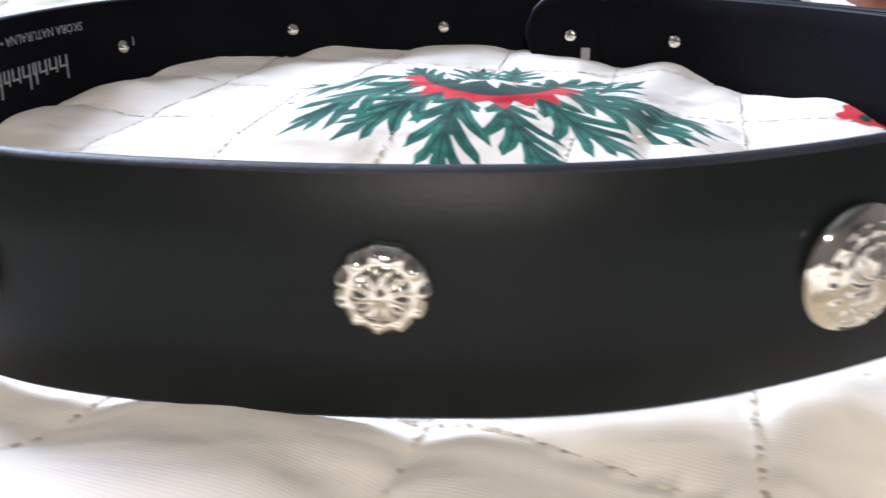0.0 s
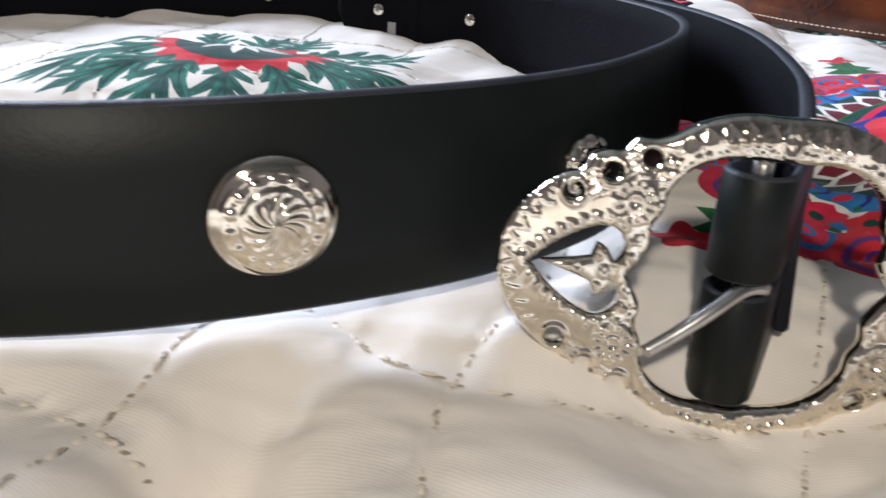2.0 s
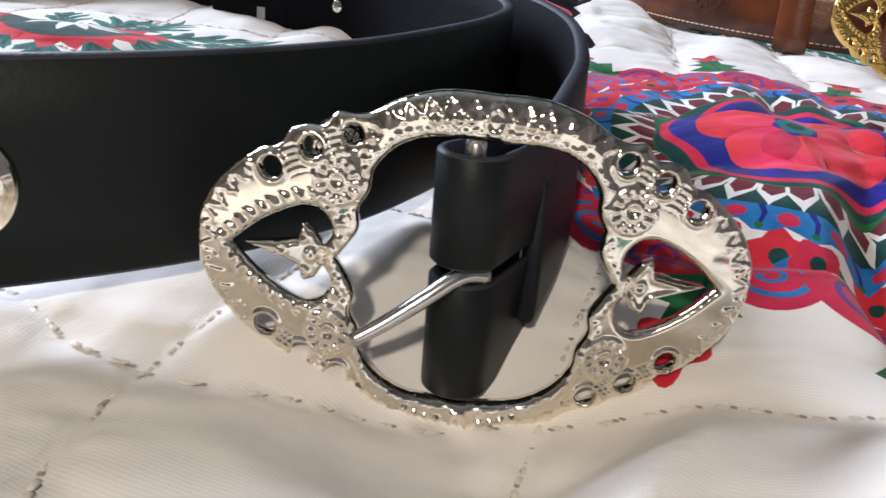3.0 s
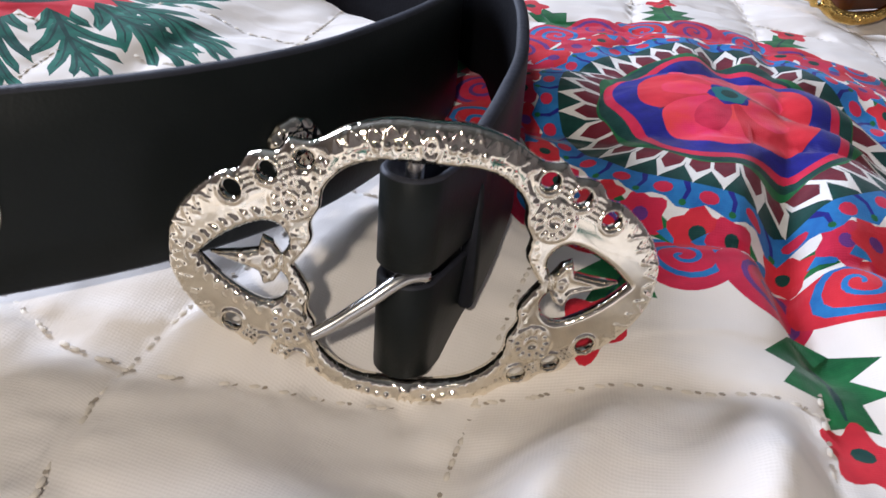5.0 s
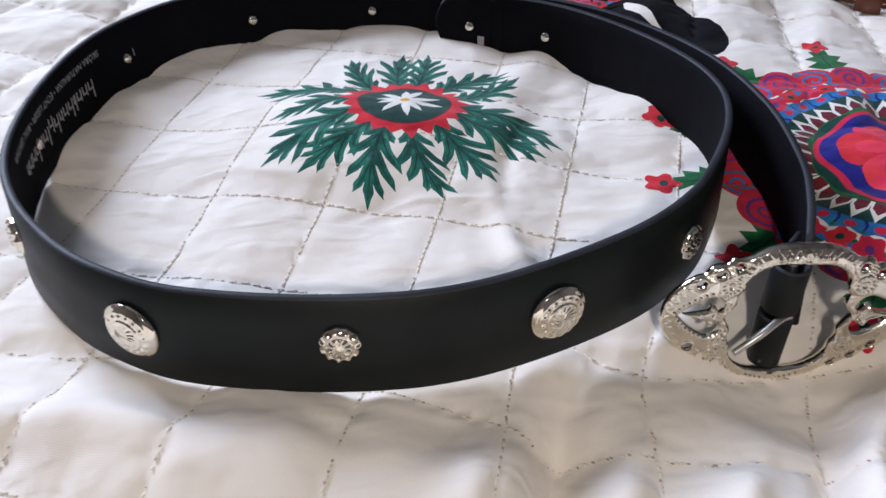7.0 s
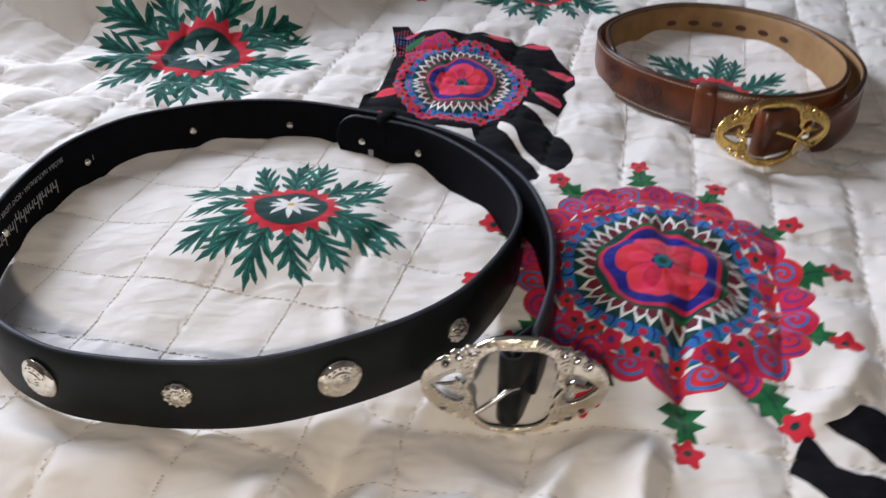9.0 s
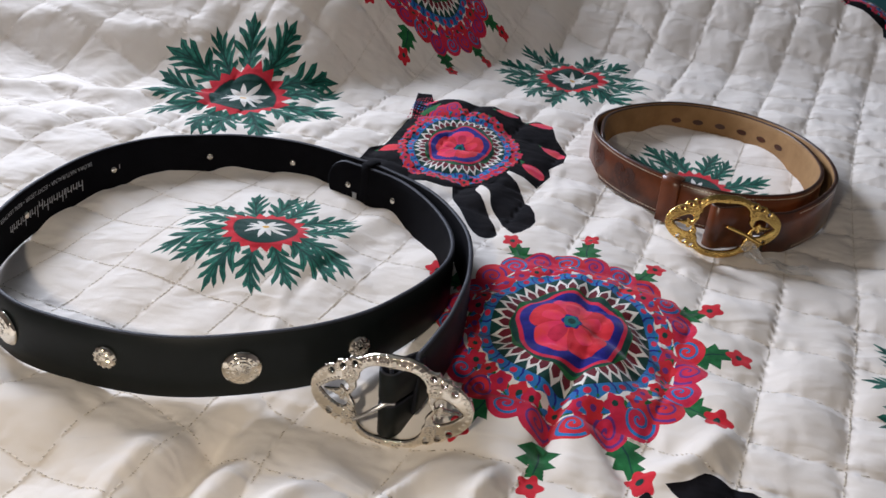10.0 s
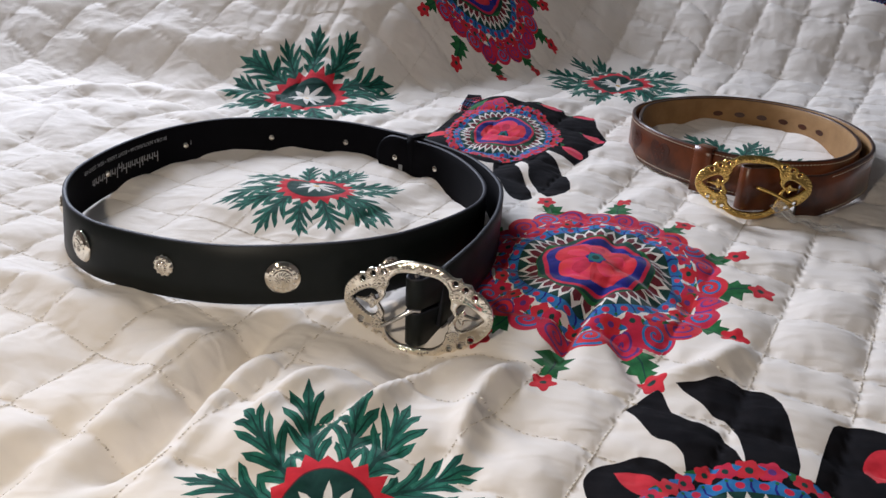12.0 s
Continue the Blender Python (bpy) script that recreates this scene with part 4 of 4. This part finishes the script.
        # beads and a leaf-shaped boss above and below the opening
        for k in range(-5, 6):
            if abs(k) == 1:
                continue
            bx = k * 2.15
            bz = sx * (29.4 - 0.013 * bx ** 2)
            r = np.hypot((co[:, 0] - bx) / (0.85 if k else 1.9), (co[:, 1] - bz) / (0.75 if k else 2.5))
            z += 0.8 * np.exp(-(r / 0.9) ** 4) if k else 0.7 * np.exp(-((r - 0.9) / 0.2) ** 2) + 0.5 * np.exp(-((co[:, 0] / 0.3) ** 2)) * (r < 0.8)
        for bx, bz in ((32.6, 3.6), (32.4, -3.4), (36.4, 0.6), (31.0, 0.2)):
            r = np.hypot(co[:, 0] - sx * bx, co[:, 1] - bz)
            z += np.where(np.isin(which, [2, 3, 9, 10]), 0.55 * np.exp(-((r - 0.95) / 0.3) ** 2), 0)
    co2 = co * 0.001
    lift = 0.0036 * np.abs(co[:, 0]) / 52
    fv = np.column_stack([co2[:, 0], co2[:, 1] + lift, z * 0.001])
    bv = np.column_stack([co2[:, 0], co2[:, 1] + lift, (dome - 0.7) * 0.001])
    edges = {}
    for f in keep:
        for i in range(3):
            a, b = f[i], f[(i + 1) % 3]
            edges[(a, b)] = True
    sides = [[b, a, a + n, b + n] for a, b in edges if (b, a) not in edges]
    faces = keep + [[i + n for i in f[::-1]] for f in keep] + sides
    return mesh_of(name, np.vstack([fv, bv]), faces, [mat])


def tube_mesh(name, points, radius, mat, sides=14, taper=1.0):
    p = np.array(points, float)
    vs, fs = [], []
    t = np.gradient(p, axis=0)
    for i, c in enumerate(p):
        d = Vector(t[i]).normalized()
        q = d.to_track_quat("Z", "Y").to_matrix()
        r = radius * (1 + (taper - 1) * i / (len(p) - 1))
        for k in range(sides):
            a = 2 * math.pi * k / sides
            vs.append(Vector(c) + q @ Vector((r * math.cos(a), r * math.sin(a), 0)))
        if i:
            a, b = (i - 1) * sides, i * sides
            fs += [[a + k, a + (k + 1) % sides, b + (k + 1) % sides, b + k] for k in range(sides)]
    fs += [list(range(sides))[::-1], list(range((len(p) - 1) * sides, len(p) * sides))]
    return mesh_of(name, vs, fs, [mat])


def fold_mesh(name, axis_xy, back_xy, r, t, z0, z1, mats):
    """A strap end wrapped round a bar: a U seen from above, from z0 to z1, open behind."""
    ax, ay = axis_xy
    dx, dy = back_xy[0] - ax, back_xy[1] - ay
    n = math.hypot(dx, dy)
    dx, dy = dx / n, dy / n
    line = []
    for side in (1, -1):
        leg = [(ax + dx * k * n - dy * r * side * (1 - 0.60 * k), ay + dy * k * n + dx * r * side * (1 - 0.60 * k)) for k in np.linspace(1, 0.1, 7)]
        line.append(leg)
    arc = []
    a0 = math.atan2(dx, -dy)
    for k in np.linspace(0, math.pi, 22):
        arc.append((ax + r * math.cos(a0 + k), ay + r * math.sin(a0 + k)))
    path = np.array(line[0] + arc + line[1][::-1])
    d = np.gradient(path, axis=0)
    nrm = np.stack([d[:, 1], -d[:, 0]], 1) / np.linalg.norm(d, axis=1)[:, None]
    c = 0.0006
    prof = [(z0 + c, t), (z0, t - c), (z0, c), (z0 + c, 0), (z1 - c, 0), (z1, c), (z1, t - c), (z1 - c, t)]
    vs, fs, idx = [], [], []
    m = len(prof)
    for i in range(len(path)):
        vs += [(path[i, 0] + nrm[i, 0] * o, path[i, 1] + nrm[i, 1] * o, h) for h, o in prof]
        if i:
            a, b = (i - 1) * m, i * m
            for k in range(m):
                fs.append([a + k, a + (k + 1) % m, b + (k + 1) % m, b + k])
                idx.append(0 if k == m - 1 else 1)
    fs += [list(range(m))[::-1], list(range((len(path) - 1) * m, len(path) * m))]
    idx += [1, 1]
    me = mesh_of(name, vs, fs, mats, idx)
    bm = bmesh.new()
    bm.from_mesh(me)
    bmesh.ops.recalc_face_normals(bm, faces=bm.faces[:])
    bm.to_mesh(me)
    bm.free()
    return me


# ---- black belt ----
TOPS = [(0.044, 0.411), (0.066, 0.4025), (0.115, 0.381), (0.150, 0.347), (0.176, 0.304), (0.185, 0.266), (0.178, 0.231), (0.160, 0.196), (0.139, 0.168), (0.104, 0.142), (0.046, 0.117),
        (-0.004, 0.112), (-0.060, 0.119), (-0.092, 0.132), (-0.118, 0.151), (-0.146, 0.185), (-0.163, 0.226), (-0.169, 0.283), (-0.160, 0.347), (-0.131, 0.394),
        (-0.095, 0.416), (-0.049, 0.432), (0.006, 0.433), (0.062, 0.416), (0.103, 0.398), (0.153, 0.362), (0.190, 0.305), (0.202, 0.245), (0.199, 0.195), (0.192, 0.168), (0.184, 0.148)]


def belt_top(points):
    out = []
    for i, (x, y) in enumerate(points):
        drop = (0, 0, 0, 0.002, 0.005, 0.009)[max(0, i - len(points) + 6)]
        out.append((x, y, 0.0505 + 0.05 * (y - 0.1) - drop))
    return out


def belt_lean(p):
    return np.stack([-0.12 * sstep(0.05, -0.15, p[:, 0]) * sstep(0.25, 0.4, p[:, 1]), 0.14 + 0.08 * sstep(0.03, 0.12, p[:, 0]) * sstep(0.25, 0.15, p[:, 1]) + 0.12 * sstep(0.2, 0.4, p[:, 1]) * sstep(0.1, -0.05, p[:, 0]), np.ones(len(p))], 1)


belt = thing("black_belt", "black leather belt with silver studs coiled on edge on the bedspread", "belt")
strap = Strap(belt_top(TOPS), belt_lean, 0.042, 0.0036)
part("strap", strap.mesh("strap", [BLACK_SUEDE, BLACK_EDGE_LIT, BLACK_LEATHER], tip=0.022), belt)
half = strap.thick / 2
OUT = -1.0
for x, y, big in ((0.139, 0.169, False), (0.074, 0.130, True), (-0.006, 0.110, False), (-0.085, 0.129, True), (-0.146, 0.185, False), (-0.166, 0.262, True), (-0.141, 0.360, False),
                  (-0.082, 0.419, True), (0.000, 0.432, False)):
    s = strap.nearest(x, y, 0.12, 1.06)
    _, n, u = strap.frame_at(s)
    ob = part("stud", BIG_STUD if big else SMALL_STUD, belt, "large domed silver stud with engraved rosette" if big else "small flower-shaped silver stud")
    ob.matrix_world = face_matrix(strap.place(s, 0.0192 if big else (0.0190 if x > 0.1 else 0.0228), OUT * half), n * OUT, u)
    ob = part("rivet", RIVET, belt, "silver rivet back")
    ob.matrix_world = face_matrix(strap.place(s, 0.0205, -OUT * half), -n * OUT, u)
for x, y in ((0.0655, 0.4025), (0.1145, 0.382)):
    s = strap.nearest(x, y, 0.0, 0.2)
    _, n, u = strap.frame_at(s)
    ob = part("rivet", RIVET, belt, "silver rivet back")
    ob.matrix_world = face_matrix(strap.place(s, 0.0205, -OUT * half), -n * OUT, u)
s = strap.nearest(0.075, 0.398, 0.0, 0.2)
part("slot_plate", strap.patch("slot_plate", [[(s + a, 0.009 + b) for a, b in ((-0.0022, 0), (0.0022, 0), (0.0022, 0.006), (-0.0022, 0.006))]], SILVER_INK, -OUT * (half + 0.0001)), belt, "small silver plate")


def keeper_mesh(name, st, s, length, out0, out1, mats, t=0.0014):
    """A leather loop round the strap, from out0 to out1 across its faces."""
    w, g = st.width, 0.0008
    path = []
    for h0, o0, h1, o1 in ((-g, out0, w + g, out0), (w + g, out0, w + g, out1), (w + g, out1, -g, out1), (-g, out1, -g, out0)):
        path += [(h0 + (h1 - h0) * k / 6, o0 + (o1 - o0) * k / 6) for k in range(6)]
    mh, mo = w / 2, (out0 + out1) / 2
    vs, fs = [], []
    n = len(path)
    c = 0.0005
    rings = [(-length / 2, 0.0), (-length / 2, t - c), (-length / 2 + c, t), (length / 2 - c, t), (length / 2, t - c), (length / 2, 0.0)]
    for ds, grow in rings:
        for h, o in path:
            kh, ko = (h - mh) / (w / 2 + g), (o - mo) / (abs(out1 - out0) / 2)
            vs.append(st.place(s + ds, h + grow * max(-1, min(1, kh)) * (abs(kh) > 0.98), o + grow * max(-1, min(1, ko)) * (abs(ko) > 0.98)))
    m = len(rings)
    for i in range(m):
        a, b = i * n, ((i + 1) % m) * n
        fs += [[a + k, a + (k + 1) % n, b + (k + 1) % n, b + k] for k in range(n)]
    me = mesh_of(name, vs, fs, mats)
    bm = bmesh.new()
    bm.from_mesh(me)
    bmesh.ops.recalc_face_normals(bm, faces=bm.faces[:])
    bm.to_mesh(me)
    bm.free()
    return me


s = strap.nearest(0.088, 0.404, 0.5)
part("keeper_loop", keeper_mesh("keeper_loop", strap, s, 0.010, 0.0118, -half - 0.0004, [BLACK_SUEDE]), belt, "black leather keeper loop")


def lettering(name, st, text, s_start, h0, size, out, mat, parent, label):
    """Writing that runs against the strap's direction, upside down, on its inner face."""
    cu = bpy.data.curves.new(name, "FONT")
    cu.body, cu.size, cu.resolution_u = text, size, 2
    tmp = bpy.data.objects.new(name, cu)
    scene.collection.objects.link(tmp)
    me = bpy.data.meshes.new_from_object(tmp.evaluated_get(bpy.context.evaluated_depsgraph_get()))
    bpy.data.objects.remove(tmp)
    bm = bmesh.new()
    bm.from_mesh(me)
    bmesh.ops.triangulate(bm, faces=bm.faces[:])
    for v in bm.verts:
        v.co = Vector(st.place(s_start + v.co.x, h0 - v.co.y, out))
    bmesh.ops.recalc_face_normals(bm, faces=bm.faces[:])
    bm.to_mesh(me)
    bm.free()
    me.materials.clear()
    me.materials.append(mat)
    return part(name, me, parent, label)


# The inner face, read upside down, runs from the back of the loop round to its left.
s_read = strap.nearest(-0.150, 0.366, 0.45, 0.95) - 0.022
inner = -OUT * (half + 0.00025)


def backwards(st):
    """The same strap measured the other way along."""
    class Turned:
        place = staticmethod(lambda s, h, o: st.place(2 * s_read - s, h, o))
    return Turned


rev = backwards(strap)
lettering("maker_line", rev, "SK\u00d3RA NATURALNA \u2022 ECHT LEDER \u2022 REAL LEATHER", s_read, 0.0345, 0.0052, inner, SILVER_INK, belt, "small silver printed words")
lettering("size_number", rev, "1", s_read - 0.029, 0.0245, 0.006, inner, SILVER_INK, belt, "silver printed figure")
bars, gone = [], 0.012
for k, (w, tall, deep) in enumerate(((4, 8, 0), (4, 5, 0), (4, 5, 0), (2, 7, 0), (4, 8, 0), (4, 5, 0), (3, 5, 0), (4, 8, 0), (4, 5, 2), (1.4, 8, 0), (4, 5, 0), (4, 5, 0), (4, 8, 0), (4, 5, 0), (4, 5, 0), (3, 5, 0))):
    w, tall, deep = w * 0.00125, tall * 0.00125, deep * 0.00125
    a, b, e = s_read - gone, s_read - gone - w, 0.0009
    lo, hi = 0.0225 + deep, 0.0225 - tall
    bars += [[(a, lo), (a - e, lo), (a - e, hi), (a, hi)]]
    if w > 0.002:
        bars += [[(b + e, lo), (b, lo), (b, lo - 0.0048), (b + e, lo - 0.0048)], [(a - e, lo - 0.0040), (b + e, lo - 0.0040), (b + e, lo - 0.0048), (a - e, lo - 0.0048)]]
    gone += w + 0.0016
part("maker_mark", strap.patch("maker_mark", bars, SILVER_INK, inner, 0.0001), belt, "row of thin silver strokes")

buckle = part("buckle", buckle_mesh("buckle", SILVER), belt, "ornate silver buckle with heart cut-outs and beaded edges")
BUCKLE_AT = (0.1718, 0.1285, 0.0170)
buckle.matrix_world = face_matrix(BUCKLE_AT, (0.0, -1.0, 0.06), (0.034, 0.06, 1)) @ Matrix.Diagonal((1, 1.03, 1, 1))
tube_at = (0.1700, 0.1320)
end = (0.1850, 0.1520)
part("upper_fold", fold_mesh("upper_fold", tube_at, end, 0.0052, 0.0020, 0.0195, 0.0415, [BLACK_LEATHER, BLACK_EDGE_LIT]), belt, "black leather end folded over the bar")
part("lower_fold", fold_mesh("lower_fold", tube_at, end, 0.0050, 0.0020, -0.0085, 0.0165, [BLACK_LEATHER, BLACK_EDGE_LIT]), belt, "black leather end folded over the bar")


def local_part(name, me, parent, label=""):
    ob = new(name, me)
    ob.parent = parent
    ob.matrix_parent_inverse = parent.matrix_world.inverted()
    if label:
        tagged(ob, label)
    return ob


bpy.context.view_layer.update()
local_part("bar", tube_mesh("bar", [(tube_at[0], tube_at[1], z) for z in np.linspace(-0.012, 0.047, 8)], 0.0020, STEEL), buckle, "steel bar")
local_part("prong", tube_mesh("prong", smooth_path([(0.1740, 0.1290, 0.0175), (0.1690, 0.1265, 0.0180), (0.1620, 0.1235, 0.0140), (0.1550, 0.1215, 0.0095), (0.1495, 0.1200, 0.0065)], 6), 0.0019, STEEL, 12, 0.72), buckle, "steel prong")

# ---- brown belt ----
brown = thing("brown_belt", "brown tooled leather belt with gold buckle coiled on the bedspread", "belt")
BTOPS = [(0.303, 0.528), (0.3005, 0.560), (0.309, 0.607), (0.346, 0.648), (0.399, 0.671), (0.457, 0.658), (0.498, 0.615), (0.515, 0.560), (0.512, 0.503), (0.483, 0.455), (0.440, 0.436), (0.400, 0.436), (0.355, 0.458),
         (0.315, 0.500), (0.294, 0.550), (0.300, 0.605), (0.344, 0.655), (0.399, 0.680), (0.460, 0.667), (0.505, 0.622), (0.527, 0.560), (0.524, 0.498), (0.500, 0.450), (0.470, 0.424), (0.448, 0.414)]
btops = [(x, y, 0.071 + 0.06 * (y - 0.4) + 0.03 * max(0.0, x - 0.44) - (0.006 if i > 22 else 0)) for i, (x, y) in enumerate(BTOPS)]
bstrap = Strap(btops, lambda p: np.stack([np.zeros(len(p)), np.full(len(p), 0.10), np.ones(len(p))], 1), 0.039, 0.0038)
part("strap", bstrap.mesh("strap", [TAN_SUEDE, BROWN_EDGE, BROWN_LEATHER], tip=0.02), brown)
bh = bstrap.thick / 2
BOUT = -1.0
for h in (0.0035, 0.0355):
    rows = [[(q, h - 0.0003), (q + 0.0022, h - 0.0003), (q + 0.0022, h + 0.0003), (q, h + 0.0003)] for q in np.arange(0.28, bstrap.s[-1] - 0.03, 0.0034)]
    tagged(part("edge_stitching", bstrap.patch("edge_stitching", rows, WHITE_THREAD, BOUT * (bh + 0.0001), 0.0003), brown, "pale thread stitched along the edge"), kind="stuff")
for k, q in enumerate(np.linspace(0.186, 0.316, 6)):
    hole = [(q + 0.0062 * math.cos(a), 0.0205 + 0.0030 * math.sin(a)) for a in np.linspace(0, 2 * math.pi, 12, endpoint=False)]
    part("punched_hole", bstrap.patch("punched_hole", [hole], EMBOSS, -BOUT * (bh + 0.0001), 0.0002), brown, "dark punched oval hole")
for q0 in (bstrap.nearest(0.300, 0.527, 0.56, 0.80), bstrap.nearest(0.325, 0.488, 0.56, 0.80)):
    tt = np.linspace(0, 2 * math.pi, 28, endpoint=False)
    heart = [(q0 + 0.00092 * 16 * math.sin(t) ** 3, 0.0200 + 0.00092 * (13 * math.cos(t) - 5 * math.cos(2 * t) - 2 * math.cos(3 * t) - math.cos(4 * t))) for t in tt]
    ornament = part("embossed_heart", bstrap.patch("embossed_heart", [heart], EMBOSS, BOUT * (bh + 0.00005), 0.0002), brown, "dark tooled heart ornament")
    leaves = []
    for k in range(9):
        a0 = 2 * math.pi * k / 9
        cx, cy = q0 + 0.0058 * math.cos(a0), 0.0205 + 0.0058 * math.sin(a0)
        leaves.append([(cx + (0.0021 * math.cos(t) * math.cos(a0) - 0.0010 * math.sin(t) * math.sin(a0)), cy + (0.0021 * math.cos(t) * math.sin(a0) + 0.0010 * math.sin(t) * math.cos(a0))) for t in np.linspace(0, 2 * math.pi, 9, endpoint=False)])
    part("tooled_petals", bstrap.patch("tooled_petals", leaves, BROWN_LEATHER, BOUT * (bh + 0.00030), 0.0003), ornament)
s = bstrap.nearest(0.368, 0.450, 0.50, 0.70)
part("keeper_loop", keeper_mesh("keeper_loop", bstrap, s, 0.017, -bh - 0.006, bh + 0.001, [BROWN_LEATHER]), brown, "brown leather keeper loop")
gb = part("buckle", buckle_mesh("buckle", GOLD), brown, "ornate gold buckle with heart cut-outs")
gb.matrix_world = face_matrix((0.4055, 0.393, 0.0550), (0.17, -0.98, 0.10), (0, 0.10, 1)) @ Matrix.Diagonal((0.98, 0.86, 1, 1))
bpy.context.view_layer.update()
part("fold", fold_mesh("fold", (0.4015, 0.4010), (0.436, 0.415), 0.0058, 0.0022, 0.0330, 0.0730, [BROWN_LEATHER, BROWN_EDGE]), brown, "brown leather end folded over the bar")
local_part("prong", tube_mesh("prong", smooth_path([(0.409, 0.394, 0.056), (0.422, 0.391, 0.053), (0.432, 0.390, 0.049), (0.440, 0.389, 0.046)], 6), 0.0017, GOLD, 12, 0.75), gb, "gold prong")


def film_mesh(name, mat):
    """A crumpled scrap of clear film that hangs from the prong and spreads over the cover."""
    na, nb = 26, 14
    vs, fs = [], []
    for layer in (0.0, 0.00025):
        for i in range(na):
            for j in range(nb):
                a, b = i / (na - 1), j / (nb - 1)
                x = 0.424 + 0.056 * a + 0.003 * math.sin(9 * b)
                y = 0.3895 - 0.020 * b * (0.4 + 0.6 * a) - 0.004 * a + 0.002 * math.sin(13 * a)
                crumple = float(value_noise(np.array(a * 9 + 3.1), np.array(b * 5 + 7.7)))
                hang = (1 - sstep(0.0, 0.42, a)) * (1 - 0.6 * b)
                vs.append((x, y, float(cloth_height(x, y)) + 0.0015 + 0.0065 * crumple + 0.019 * float(hang) + layer))
    n = na * nb
    quads = [[i * nb + j, (i + 1) * nb + j, (i + 1) * nb + j + 1, i * nb + j + 1] for i in range(na - 1) for j in range(nb - 1)]
    rim = [j for j in range(nb)] + [i * nb + nb - 1 for i in range(1, na)] + [(na - 1) * nb + j for j in range(nb - 2, -1, -1)] + [i * nb for i in range(na - 2, 0, -1)]
    fs = [q[::-1] for q in quads] + [[k + n for k in q] for q in quads] + [[rim[k], rim[(k + 1) % len(rim)], rim[(k + 1) % len(rim)] + n, rim[k] + n] for k in range(len(rim))]
    return mesh_of(name, vs, fs, [mat])


local_part("plastic_wrap", film_mesh("plastic_wrap", CLEAR_PLASTIC), gb, "crumpled scrap of clear plastic wrap")
